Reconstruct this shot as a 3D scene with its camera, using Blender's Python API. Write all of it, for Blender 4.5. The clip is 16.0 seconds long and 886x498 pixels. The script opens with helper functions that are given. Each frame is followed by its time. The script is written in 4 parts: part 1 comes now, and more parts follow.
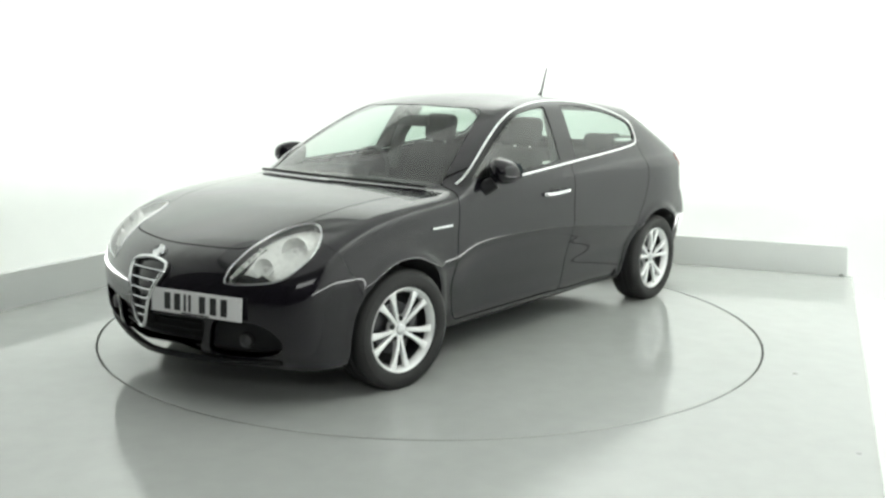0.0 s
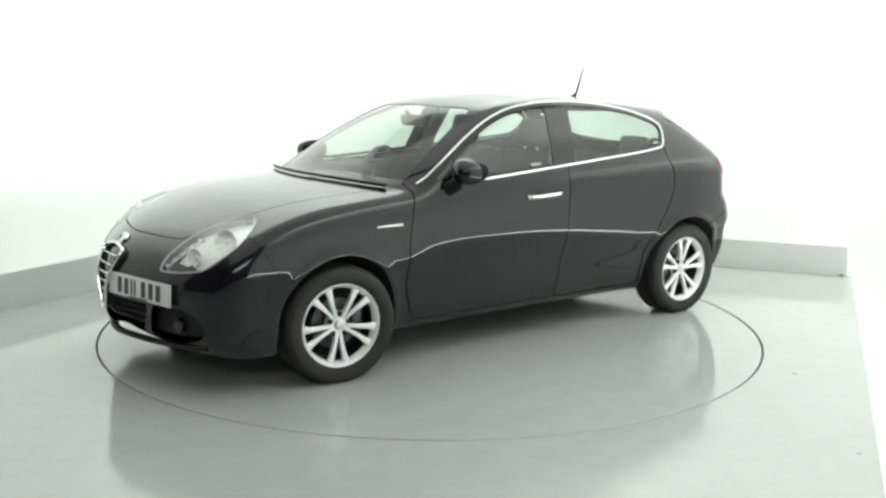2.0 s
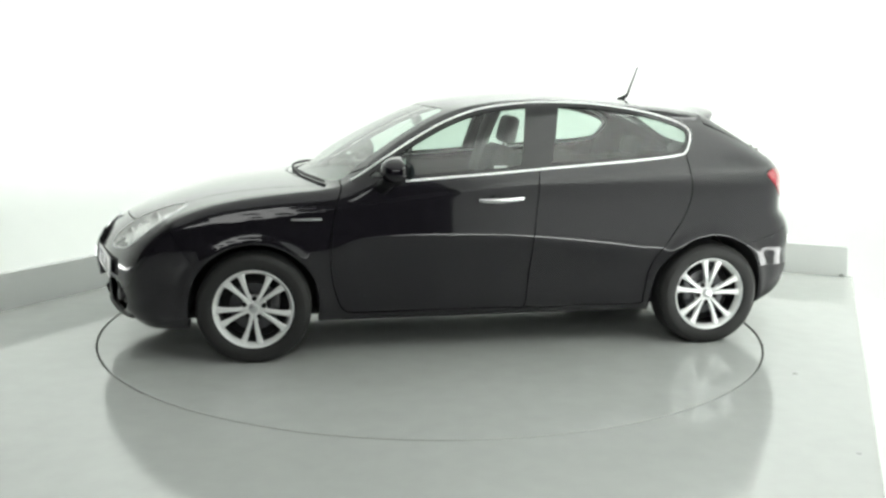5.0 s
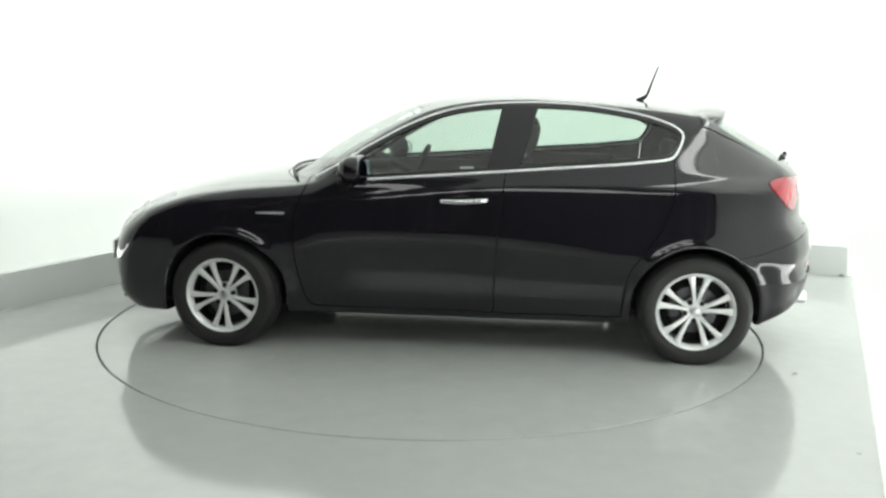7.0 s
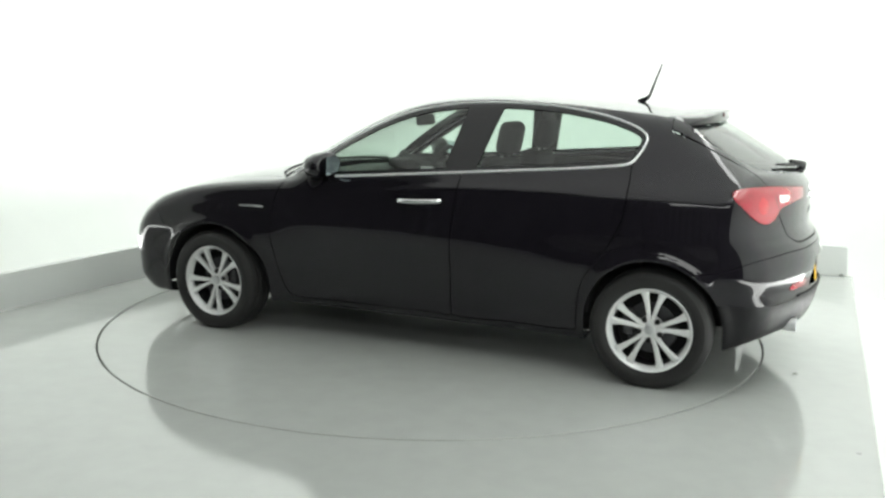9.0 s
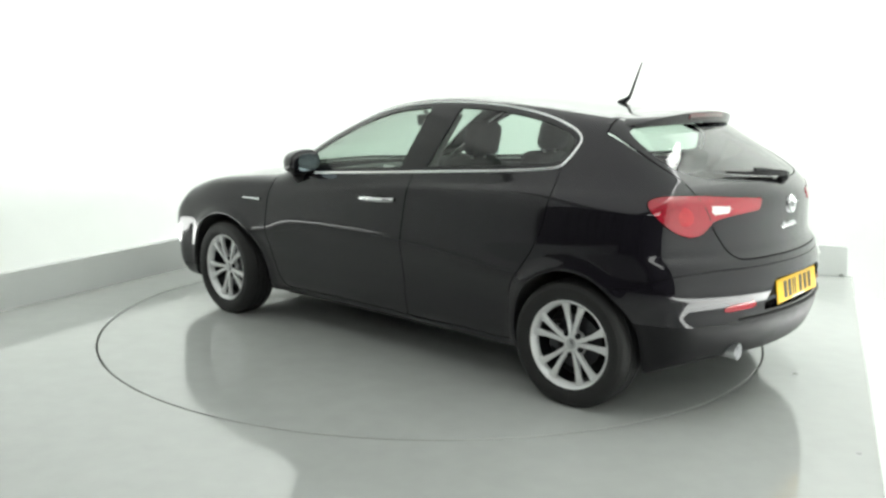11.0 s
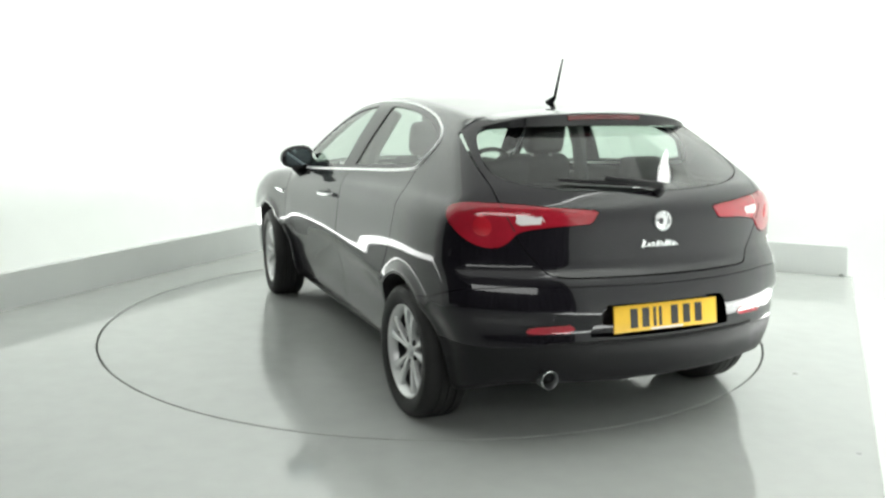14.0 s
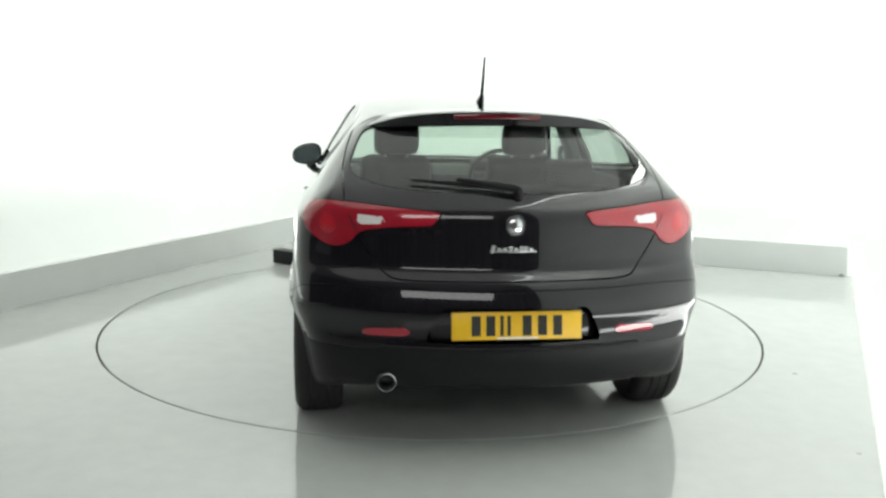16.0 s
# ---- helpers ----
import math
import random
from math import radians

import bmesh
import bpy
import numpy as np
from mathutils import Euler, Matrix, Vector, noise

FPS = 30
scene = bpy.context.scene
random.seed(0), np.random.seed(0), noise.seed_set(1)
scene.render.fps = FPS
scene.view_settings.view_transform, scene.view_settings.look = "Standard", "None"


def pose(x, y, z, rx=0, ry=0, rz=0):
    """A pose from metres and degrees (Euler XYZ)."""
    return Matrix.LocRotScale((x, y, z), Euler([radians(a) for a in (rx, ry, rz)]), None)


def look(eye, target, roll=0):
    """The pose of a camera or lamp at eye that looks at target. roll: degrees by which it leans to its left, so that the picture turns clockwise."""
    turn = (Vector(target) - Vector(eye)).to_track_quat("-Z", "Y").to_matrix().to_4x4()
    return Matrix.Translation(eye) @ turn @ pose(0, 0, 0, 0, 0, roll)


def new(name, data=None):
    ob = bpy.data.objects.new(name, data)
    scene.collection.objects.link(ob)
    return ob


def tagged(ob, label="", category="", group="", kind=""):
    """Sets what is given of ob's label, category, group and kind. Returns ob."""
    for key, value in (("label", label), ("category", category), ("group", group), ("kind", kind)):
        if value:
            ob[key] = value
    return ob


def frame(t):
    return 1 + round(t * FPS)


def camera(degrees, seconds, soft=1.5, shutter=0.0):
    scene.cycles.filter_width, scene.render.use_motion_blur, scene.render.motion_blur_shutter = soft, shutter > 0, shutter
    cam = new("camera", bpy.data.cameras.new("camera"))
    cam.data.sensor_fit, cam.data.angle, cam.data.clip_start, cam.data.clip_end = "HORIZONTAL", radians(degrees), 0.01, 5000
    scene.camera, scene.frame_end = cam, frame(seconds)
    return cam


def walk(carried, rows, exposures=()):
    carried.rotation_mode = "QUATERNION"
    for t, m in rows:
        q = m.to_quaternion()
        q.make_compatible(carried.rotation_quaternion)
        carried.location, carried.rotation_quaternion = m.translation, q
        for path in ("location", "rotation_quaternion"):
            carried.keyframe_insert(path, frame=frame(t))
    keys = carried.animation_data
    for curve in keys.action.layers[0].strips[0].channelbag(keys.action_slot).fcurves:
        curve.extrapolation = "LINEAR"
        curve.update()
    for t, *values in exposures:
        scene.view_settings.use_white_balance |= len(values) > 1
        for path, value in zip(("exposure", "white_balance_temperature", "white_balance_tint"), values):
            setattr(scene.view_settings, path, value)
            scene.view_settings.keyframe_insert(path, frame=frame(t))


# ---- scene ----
# ---- camera: stands still on the open side of the studio ----
EYE = Vector((0.0, -5.670, 1.495))
AIM = EYE + Vector((0.0118, 0.98372, -0.1795)) * 6
cam = camera(52.36, 16.0, soft=2.6)
walk(cam, [(0.0, look(EYE, AIM, 0.786)), (16.0, look(EYE, AIM, 0.786))], exposures=((0.0, 0.0), (16.0, 0.0)))

# heading of the car on its turntable, seconds and degrees
TURN = [(0.0, -130.66), (0.5, -132.92), (1.0, -136.06), (1.5, -140.05), (2.0, -144.27), (2.5, -148.48), (3.0, -152.97),
        (3.5, -157.14), (4.0, -161.14), (6.5, -181.76), (7.0, -185.93), (7.5, -190.27), (8.0, -194.76), (8.5, -199.14),
        (9.0, -203.43), (11.3, -223.41), (11.5, -225.18), (12.0, -229.32), (12.5, -233.43), (13.0, -237.50), (13.5, -241.72),
        (14.0, -246.80), (14.5, -251.08), (15.0, -255.29), (15.5, -259.53), (16.0, -263.78)]
CAR_X, CAR_Y, DISC_R = -0.205, -0.087, 2.027

# ---- light ----
world = bpy.data.worlds.new("studio_world")
scene.world = world
world.use_nodes = True
world.node_tree.nodes["Background"].inputs[0].default_value = (0.9, 1.0, 0.93, 1)
world.node_tree.nodes["Background"].inputs[1].default_value = 0.02


def area_lamp(name, eye, target, sx, sy, watts, colour=(1, 1, 1)):
    data = bpy.data.lights.new(name, "AREA")
    data.shape, data.size, data.size_y, data.energy, data.color = "RECTANGLE", sx, sy, watts, colour
    ob = new(name, data)
    ob.matrix_world = look(eye, target)
    return ob

# ---- materials ----
def material(name, colour, rough=0.5, metal=0.0, grain=0.0, scale=30.0, bump=0.0, coat=0.0, spec=0.5):
    """A surface with colour and roughness that vary at two scales."""
    m = bpy.data.materials.new(name)
    m.use_nodes = True
    nt = m.node_tree
    b = nt.nodes["Principled BSDF"]
    b.inputs["Base Color"].default_value = (*colour, 1)
    b.inputs["Roughness"].default_value, b.inputs["Metallic"].default_value = rough, metal
    b.inputs["Coat Weight"].default_value, b.inputs["Coat Roughness"].default_value = coat, 0.045
    b.inputs["Specular IOR Level"].default_value = spec
    if grain or bump:
        co = nt.nodes.new("ShaderNodeTexCoord")
        fine, broad = nt.nodes.new("ShaderNodeTexNoise"), nt.nodes.new("ShaderNodeTexNoise")
        fine.inputs["Scale"].default_value, fine.inputs["Detail"].default_value = scale, 6
        broad.inputs["Scale"].default_value, broad.inputs["Detail"].default_value = scale * 0.06, 3
        mix = nt.nodes.new("ShaderNodeMath")
        mix.operation = "ADD"
        for n, i in ((fine, 0), (broad, 1)):
            nt.links.new(co.outputs["Object"], n.inputs["Vector"])
            nt.links.new(n.outputs["Fac"], mix.inputs[i])
        ramp = nt.nodes.new("ShaderNodeMapRange")
        ramp.inputs["From Min"].default_value, ramp.inputs["From Max"].default_value = 0.6, 1.4
        ramp.inputs["To Min"].default_value, ramp.inputs["To Max"].default_value = 1 - grain, 1 + grain
        nt.links.new(mix.outputs[0], ramp.inputs["Value"])
        if grain:
            tint = nt.nodes.new("ShaderNodeVectorMath")
            tint.operation = "SCALE"
            tint.inputs[0].default_value = colour
            nt.links.new(ramp.outputs[0], tint.inputs["Scale"])
            nt.links.new(tint.outputs[0], b.inputs["Base Color"])
            r = nt.nodes.new("ShaderNodeMath")
            r.operation = "MULTIPLY"
            r.inputs[1].default_value = rough
            nt.links.new(ramp.outputs[0], r.inputs[0])
            nt.links.new(r.outputs[0], b.inputs["Roughness"])
        if bump:
            bp = nt.nodes.new("ShaderNodeBump")
            bp.inputs["Strength"].default_value, bp.inputs["Distance"].default_value = bump, 0.002
            nt.links.new(fine.outputs["Fac"], bp.inputs["Height"])
            nt.links.new(bp.outputs[0], b.inputs["Normal"])
    return m


def clear(name, tint, gloss=0.05, base=0.05):
    """Thin glass: tinted and see-through, with mirror gloss that grows towards grazing sight."""
    m = bpy.data.materials.new(name)
    m.use_nodes = True
    nt = m.node_tree
    nt.nodes.remove(nt.nodes["Principled BSDF"])
    a, g, mix = nt.nodes.new("ShaderNodeBsdfTransparent"), nt.nodes.new("ShaderNodeBsdfGlossy"), nt.nodes.new("ShaderNodeMixShader")
    lw, pw, fr = nt.nodes.new("ShaderNodeLayerWeight"), nt.nodes.new("ShaderNodeMath"), nt.nodes.new("ShaderNodeMapRange")
    lw.inputs["Blend"].default_value = 0.5
    pw.operation = "POWER"
    pw.inputs[1].default_value = 4.0
    fr.inputs["To Min"].default_value = base
    nt.links.new(lw.outputs["Facing"], pw.inputs[0])
    nt.links.new(pw.outputs[0], fr.inputs["Value"])
    a.inputs["Color"].default_value = (*tint, 1)
    g.inputs["Roughness"].default_value = gloss
    nt.links.new(fr.outputs[0], mix.inputs["Fac"])
    nt.links.new(a.outputs[0], mix.inputs[1])
    nt.links.new(g.outputs[0], mix.inputs[2])
    nt.links.new(mix.outputs[0], nt.nodes["Material Output"].inputs["Surface"])
    return m


PAINT = material("black_car_paint", (0.0075, 0.0065, 0.0095), 0.35, 0.0, 0.10, 900, 0.0, 1.0, 0.05)
PILLAR = material("gloss_black_trim", (0.006, 0.006, 0.007), 0.12, 0, 0.1, 200)
PLASTIC = material("dark_grained_plastic", (0.009, 0.009, 0.010), 0.45, 0, 0.2, 400, 0.3, 0.0, 0.2)
RUBBER = material("tyre_rubber", (0.011, 0.011, 0.011), 0.62, 0, 0.25, 120, 0.3)
CHROME = material("bright_chrome", (0.74, 0.75, 0.76), 0.18, 1.0, 0.06, 60)
STRIP = material("brushed_bright_strip", (0.86, 0.87, 0.87), 0.38, 0.8, 0.05, 60)
SATIN = material("satin_aluminium", (0.62, 0.63, 0.64), 0.30, 1.0, 0.06, 60)
ALLOY = material("silver_alloy_paint", (0.78, 0.79, 0.79), 0.30, 0.25, 0.06, 90, 0.0, 0.5)
STEEL = material("dull_brake_steel", (0.10, 0.10, 0.105), 0.45, 1.0, 0.2, 80)
DARK = material("black_cavity", (0.006, 0.006, 0.006), 0.8, 0, 0.2, 60)
FABRIC = material("charcoal_seat_fabric", (0.022, 0.022, 0.024), 0.85, 0, 0.25, 300, 0.5)
LINING = material("grey_roof_lining", (0.10, 0.105, 0.10), 0.9, 0, 0.1, 200, 0.2)
DASH = material("soft_black_dashboard", (0.018, 0.018, 0.019), 0.6, 0, 0.2, 250, 0.4)
GLASS = clear("green_tinted_glass", (0.70, 0.79, 0.735), 0.04, 0.075)
SCREEN_GLASS = clear("green_tinted_windscreen", (0.73, 0.82, 0.76), 0.06, 0.10)
LENS = clear("clear_lamp_lens", (0.95, 0.96, 0.95), 0.05, 0.10)
RED_LENS = material("red_lamp_plastic", (0.33, 0.012, 0.026), 0.10, 0, 0.12, 60, 0.0, 1.0)
RED_DEEP = material("deep_red_lamp_plastic", (0.46, 0.012, 0.024), 0.12, 0, 0.12, 60, 0.0, 1.0)
BRAKE_LENS = material("dark_red_strip_plastic", (0.11, 0.004, 0.008), 0.15, 0, 0.12, 60, 0.0, 1.0)
WHITE_LENS = material("white_lamp_plastic", (0.72, 0.70, 0.70), 0.15, 0, 0.06, 60, 0.0, 1.0)
REFLECTOR = material("lamp_reflector", (0.90, 0.91, 0.89), 0.28, 0.0, 0.06, 40)
PLATE_W = material("white_plate", (0.74, 0.74, 0.74), 0.35, 0, 0.05, 60)
PLATE_Y = material("yellow_plate", (0.80, 0.48, 0.02), 0.35, 0, 0.05, 60)
INK = material("black_plate_print", (0.02, 0.02, 0.02), 0.4, 0, 0.1, 60)
# part metal: the teal-grey reflection is put into the base colour
MIRROR = material("mirror_glass", (0.42, 0.52, 0.55), 0.05, 0.75)
FLOOR = material("grey_gloss_floor_paint", (0.43, 0.445, 0.43), 0.09, 0, 0.05, 9, 0.02, 0.0, 0.6)
DISC = material("grey_gloss_turntable_paint", (0.425, 0.44, 0.425), 0.10, 0, 0.06, 7, 0.02, 0.0, 0.6)
WALL = material("white_matt_wall_paint", (0.80, 0.82, 0.80), 0.75, 0, 0.02, 4)
PARAPET = material("white_gloss_wall_paint", (0.64, 0.66, 0.645), 0.5, 0, 0.03, 6)
BACK = material("black_studio_drape", (0.045, 0.045, 0.046), 0.9, 0, 0.2, 6)
CEILING = material("grey_ceiling_paint", (0.32, 0.33, 0.32), 0.8, 0, 0.1, 4)
SCUFF = material("dark_floor_scuff", (0.10, 0.10, 0.095), 0.6, 0, 0.2, 60)

def smooth_curve(xs, ys, lo, hi, width):
    """A soft curve through knots: dense samples blurred over `width` metres."""
    step = 0.005
    gx = np.arange(lo - 0.5, hi + 0.5, step)
    order = np.argsort(xs)
    kx, ky = np.array(xs, float)[order], np.array(ys, float)[order]
    # slopes that follow the neighbours without overshoot, then cubic pieces
    m = np.diff(ky) / np.diff(kx)
    m = np.concatenate([[m[0], m[0]], m, [m[-1], m[-1]]])
    w1, w2 = np.abs(m[3:] - m[2:-1]) + 1e-4, np.abs(m[1:-2] - m[:-3]) + 1e-4
    d = (w1 * m[1:-2] + w2 * m[2:-1]) / (w1 + w2)
    i = np.clip(np.searchsorted(kx, gx) - 1, 0, len(kx) - 2)
    h = kx[i + 1] - kx[i]
    u = np.clip((gx - kx[i]) / h, 0, 1)
    gy = ky[i] * (1 + 2 * u) * (1 - u) ** 2 + ky[i + 1] * u * u * (3 - 2 * u) + h * (d[i] * u * (1 - u) ** 2 - d[i + 1] * u * u * (1 - u))
    n = max(1, int(width / step))
    k = np.exp(-np.linspace(-2, 2, 2 * n + 1) ** 2)
    gy = np.convolve(np.pad(gy, n, mode="edge"), k / k.sum(), mode="valid")
    return lambda x: np.interp(x, gx, gy)


# the car's outline: x forward, y to its left, z up, from the middle of the wheelbase on the ground
TOP = smooth_curve(
    [2.75, 2.40, 2.27, 2.18, 2.08, 1.95, 1.80, 1.58, 1.39, 1.20, 1.03, 0.825, 0.64, 0.46, 0.30, 0.10, -0.18, -0.43, -0.78, -1.09, -1.30,
     -1.42, -1.52, -1.92, -2.00, -2.06, -2.2, -2.6],
    [-0.1, 0.36, 0.56, 0.655, 0.715, 0.775, 0.83, 0.893, 0.927, 0.950, 0.975, 1.115, 1.222, 1.312, 1.376, 1.424, 1.452, 1.455, 1.436, 1.410, 1.388,
     1.368, 1.325, 1.085, 1.030, 0.93, 0.6, -0.6], -2.6, 2.8, 0.05)
BOW = smooth_curve([2.3, 1.9, 1.6, 1.2, 1.0, 0.2, -0.3, -0.9, -1.4, -2.3], [0.30, 0.22, 0.12, 0.17, 0.25, 0.33, 0.10, -0.05, -0.28, -0.34], -2.6, 2.8, 0.2)
CROWN = smooth_curve([2.3, 1.2, 0.6, 0.0, -0.8, -1.3, -1.7], [0.05, 0.05, 0.07, 0.12, 0.12, 0.10, 0.04], -2.6, 2.8, 0.3)
NOSE = smooth_curve([0.1, 0.2, 0.26, 0.33, 0.42, 0.52, 0.60, 0.68, 0.76, 1.6], [2.02, 2.13, 2.195, 2.208, 2.217, 2.217, 2.20, 2.165, 2.10, 1.6], 0.0, 1.6, 0.06)
TAIL = smooth_curve([0.1, 0.2, 0.28, 0.36, 0.45, 0.485, 0.515, 0.555, 0.59, 0.64, 0.70, 0.74, 0.77, 0.80, 0.92, 1.0, 1.06, 1.6],
                    [-1.90, -1.95, -2.02, -2.06, -2.080, -2.078, -2.074, -2.077, -2.085, -2.081, -2.062, -2.040, -2.012, -2.005, -2.00, -2.0, -1.98, -1.9], 0.0, 1.6, 0.034)
WIDTH = smooth_curve([2.3, 2.0, 1.7, 1.32, 0.95, 0.5, 0.0, -0.5, -0.9, -1.32, -1.65, -1.9, -2.2],
                     [0.80, 0.845, 0.875, 0.886, 0.868, 0.860, 0.862, 0.868, 0.880, 0.897, 0.880, 0.845, 0.80], -2.6, 2.8, 0.2)
SIDE = smooth_curve([0.1, 0.19, 0.25, 0.29, 0.335, 0.365, 0.44, 0.54, 0.64, 0.74, 0.84, 0.92, 0.98, 1.05, 1.2, 1.32, 1.42, 1.6],
                    [0.165, 0.115, 0.086, 0.075, 0.066, 0.061, 0.050, 0.026, 0.0, 0.004, 0.011, 0.020, 0.036, 0.068, 0.143, 0.213, 0.273, 0.41], 0.0, 1.8, 0.028)
KINK = smooth_curve([1.6, 1.0, 0.89, 0.75, 0.41, -0.1, -0.7, -0.9, -1.3, -2.0], [0.58, 0.57, 0.585, 0.64, 0.665, 0.655, 0.60, 0.57, 0.56, 0.56], -2.6, 2.8, 0.1)
CREASE = smooth_curve([1.6, 0.74, 0.235, -0.256, -0.705, -1.08, -2.0], [0.76, 0.855, 0.912, 0.966, 0.992, 1.014, 1.03], -2.6, 2.8, 0.2)
TAPER = smooth_curve([1.2, 0.6, 0.0, -0.6, -1.2, -1.6, -2.1], [0.0, 0.0, 0.0, 0.02, 0.065, 0.10, 0.14], -2.6, 2.8, 0.3)


def soft_max(a, b, k):
    h = np.clip(0.5 + 0.5 * (a - b) / k, 0, 1)
    return b + (a - b) * h + k * h * (1 - h)


HUB_X, HUB_Z, ARCH_R = 1.317, 0.307, 0.348


def arch(x, z):
    """Signed distance to the outline of the nearer wheel arch, below 0 inside."""
    dx = np.abs(np.abs(x) - HUB_X)
    return np.where(z > HUB_Z, np.hypot(dx, z - HUB_Z), dx) - ARCH_R


def body(p):
    """Below 0 inside the car's outer form."""
    x, y, z = p[:, 0], np.abs(p[:, 1]), p[:, 2]
    top = (z - TOP(x + BOW(x) * y * y) + CROWN(x) * y * y) * 0.85
    high = np.clip((z - 0.95) / 0.4, 0, 1)
    lip = 0.012 * np.exp(-((arch(x, z) - 0.012) / 0.03) ** 2)
    zs = z + (0.64 - KINK(x)) * np.exp(-((z - 0.62) / 0.13) ** 2)
    ledge = 0.008 / (1 + np.exp(-(z - CREASE(x)) / 0.007)) * np.clip((1.9 - x) / 0.5, 0, 1)
    # the front corners stand nearly upright where the doors tuck in
    upright = np.clip((x - 1.42) / 0.3, 0, 1) * np.clip((0.66 - z) / 0.12, 0, 1)
    side = y + ledge - (WIDTH(x) - SIDE(zs) * (1 - 0.62 * upright) - TAPER(x) * high + lip)
    nose = x - NOSE(z) + 0.28 * (np.sqrt(y * y + 0.0081) - 0.09) + 0.15 * y ** 4
    tail = TAIL(z) - x + 0.30 * y * y + 0.12 * y ** 4
    f = soft_max(top, side, 0.075)
    f = soft_max(f, nose, 0.10)
    f = soft_max(f, tail, 0.075)
    rise = np.clip((-x - 1.55) / 0.38, 0, 1)
    return soft_max(f, 0.185 + 0.105 * rise * rise * (3 - 2 * rise) - z, 0.03)


def cast(o, d, far=2.2):
    """Where rays from inside leave the form."""
    lo, hi = np.zeros(len(o)), np.full(len(o), far)
    for _ in range(34):
        mid = (lo + hi) / 2
        inside = body(o + d * mid[:, None]) < 0
        lo, hi = np.where(inside, mid, lo), np.where(inside, hi, mid)
    return o + d * lo[:, None]


def grid_face(fixed, value, us, vs):
    u, v = np.meshgrid(us, vs, indexing="ij")
    b = np.zeros((u.size, 3))
    free = [a for a in range(3) if a != fixed]
    b[:, fixed], b[:, free[0]], b[:, free[1]] = value, u.ravel(), v.ravel()
    n = len(vs)
    i, j = np.meshgrid(np.arange(len(us) - 1), np.arange(n - 1), indexing="ij")
    a = (i * n + j).ravel()
    return b, np.concatenate([np.stack([a, a + n, a + n + 1], 1), np.stack([a, a + n + 1, a + 1], 1)])


def body_skin(nx=250, ny=46, nz=74):
    """Half of the outer skin (y >= 0) as points and triangles that look outwards."""
    xs, ys, zs = np.linspace(-2.45, 2.6, nx), np.linspace(0, 1.0, ny), np.linspace(0.10, 1.6, nz)
    pts, tri, base = [], [], 0
    for fixed, value, us, vs in ((1, 1.0, xs, zs), (2, 1.6, xs, ys), (0, 2.6, ys, zs), (0, -2.45, ys, zs)):
        b, t = grid_face(fixed, value, us, vs)
        pts.append(b), tri.append(t + base)
        base += len(b)
    b, t = np.concatenate(pts), np.concatenate(tri)
    key, back = np.unique(np.round(b, 5), axis=0, return_inverse=True)
    t = back.reshape(-1)[t]
    o = np.stack([0.8 * key[:, 0], 0 * key[:, 0], 0.31 + 0.2 * key[:, 2]], 1)
    d = key - o
    d /= np.linalg.norm(d, axis=1, keepdims=True)
    v = cast(o, d)
    v[key[:, 1] < 1e-6, 1] = 0
    n = np.cross(v[t[:, 1]] - v[t[:, 0]], v[t[:, 2]] - v[t[:, 0]])
    flip = (n * d[t[:, 0]]).sum(1) < 0
    t[flip] = t[flip][:, ::-1]
    keep = np.linalg.norm(n, axis=1) > 1e-9
    return v, t[keep]


def slope(p):
    """Outward unit normals of the form."""
    e, g = 2e-3, np.zeros_like(p)
    for a in range(3):
        q = np.zeros(3)
        q[a] = e
        g[:, a] = body(p + q) - body(p - q)
    return g / np.maximum(np.linalg.norm(g, axis=1, keepdims=True), 1e-9)

# ---- small builders ----
def part(name, bm, mat, parent=None, label="", smooth=True):
    me = bpy.data.meshes.new(name)
    bm.normal_update()
    bm.to_mesh(me)
    bm.free()
    me.materials.append(mat)
    if smooth:
        me.shade_smooth()
        me.set_sharp_from_angle(angle=radians(38))
    ob = new(name, me)
    ob.parent = parent
    return tagged(ob, label)


def box(bm, size, m=Matrix(), bevel=0.0, seg=2):
    r = bmesh.ops.create_cube(bm, size=1, matrix=m @ Matrix.Diagonal((*size, 1)))
    if bevel:
        edges = list({e for v in r["verts"] for e in v.link_edges})
        bmesh.ops.bevel(bm, geom=edges, offset=bevel, segments=seg, affect="EDGES", profile=0.5)
    return bm


def prism(bm, outline, z0, z1):
    """A closed upright body over a flat outline."""
    lo = [bm.verts.new((x, y, z0)) for x, y in outline]
    hi = [bm.verts.new((x, y, z1)) for x, y in outline]
    n = len(outline)
    bm.faces.new(lo[::-1]), bm.faces.new(hi)
    for i in range(n):
        bm.faces.new((lo[i], lo[(i + 1) % n], hi[(i + 1) % n], hi[i]))
    bmesh.ops.recalc_face_normals(bm, faces=bm.faces)
    return bm


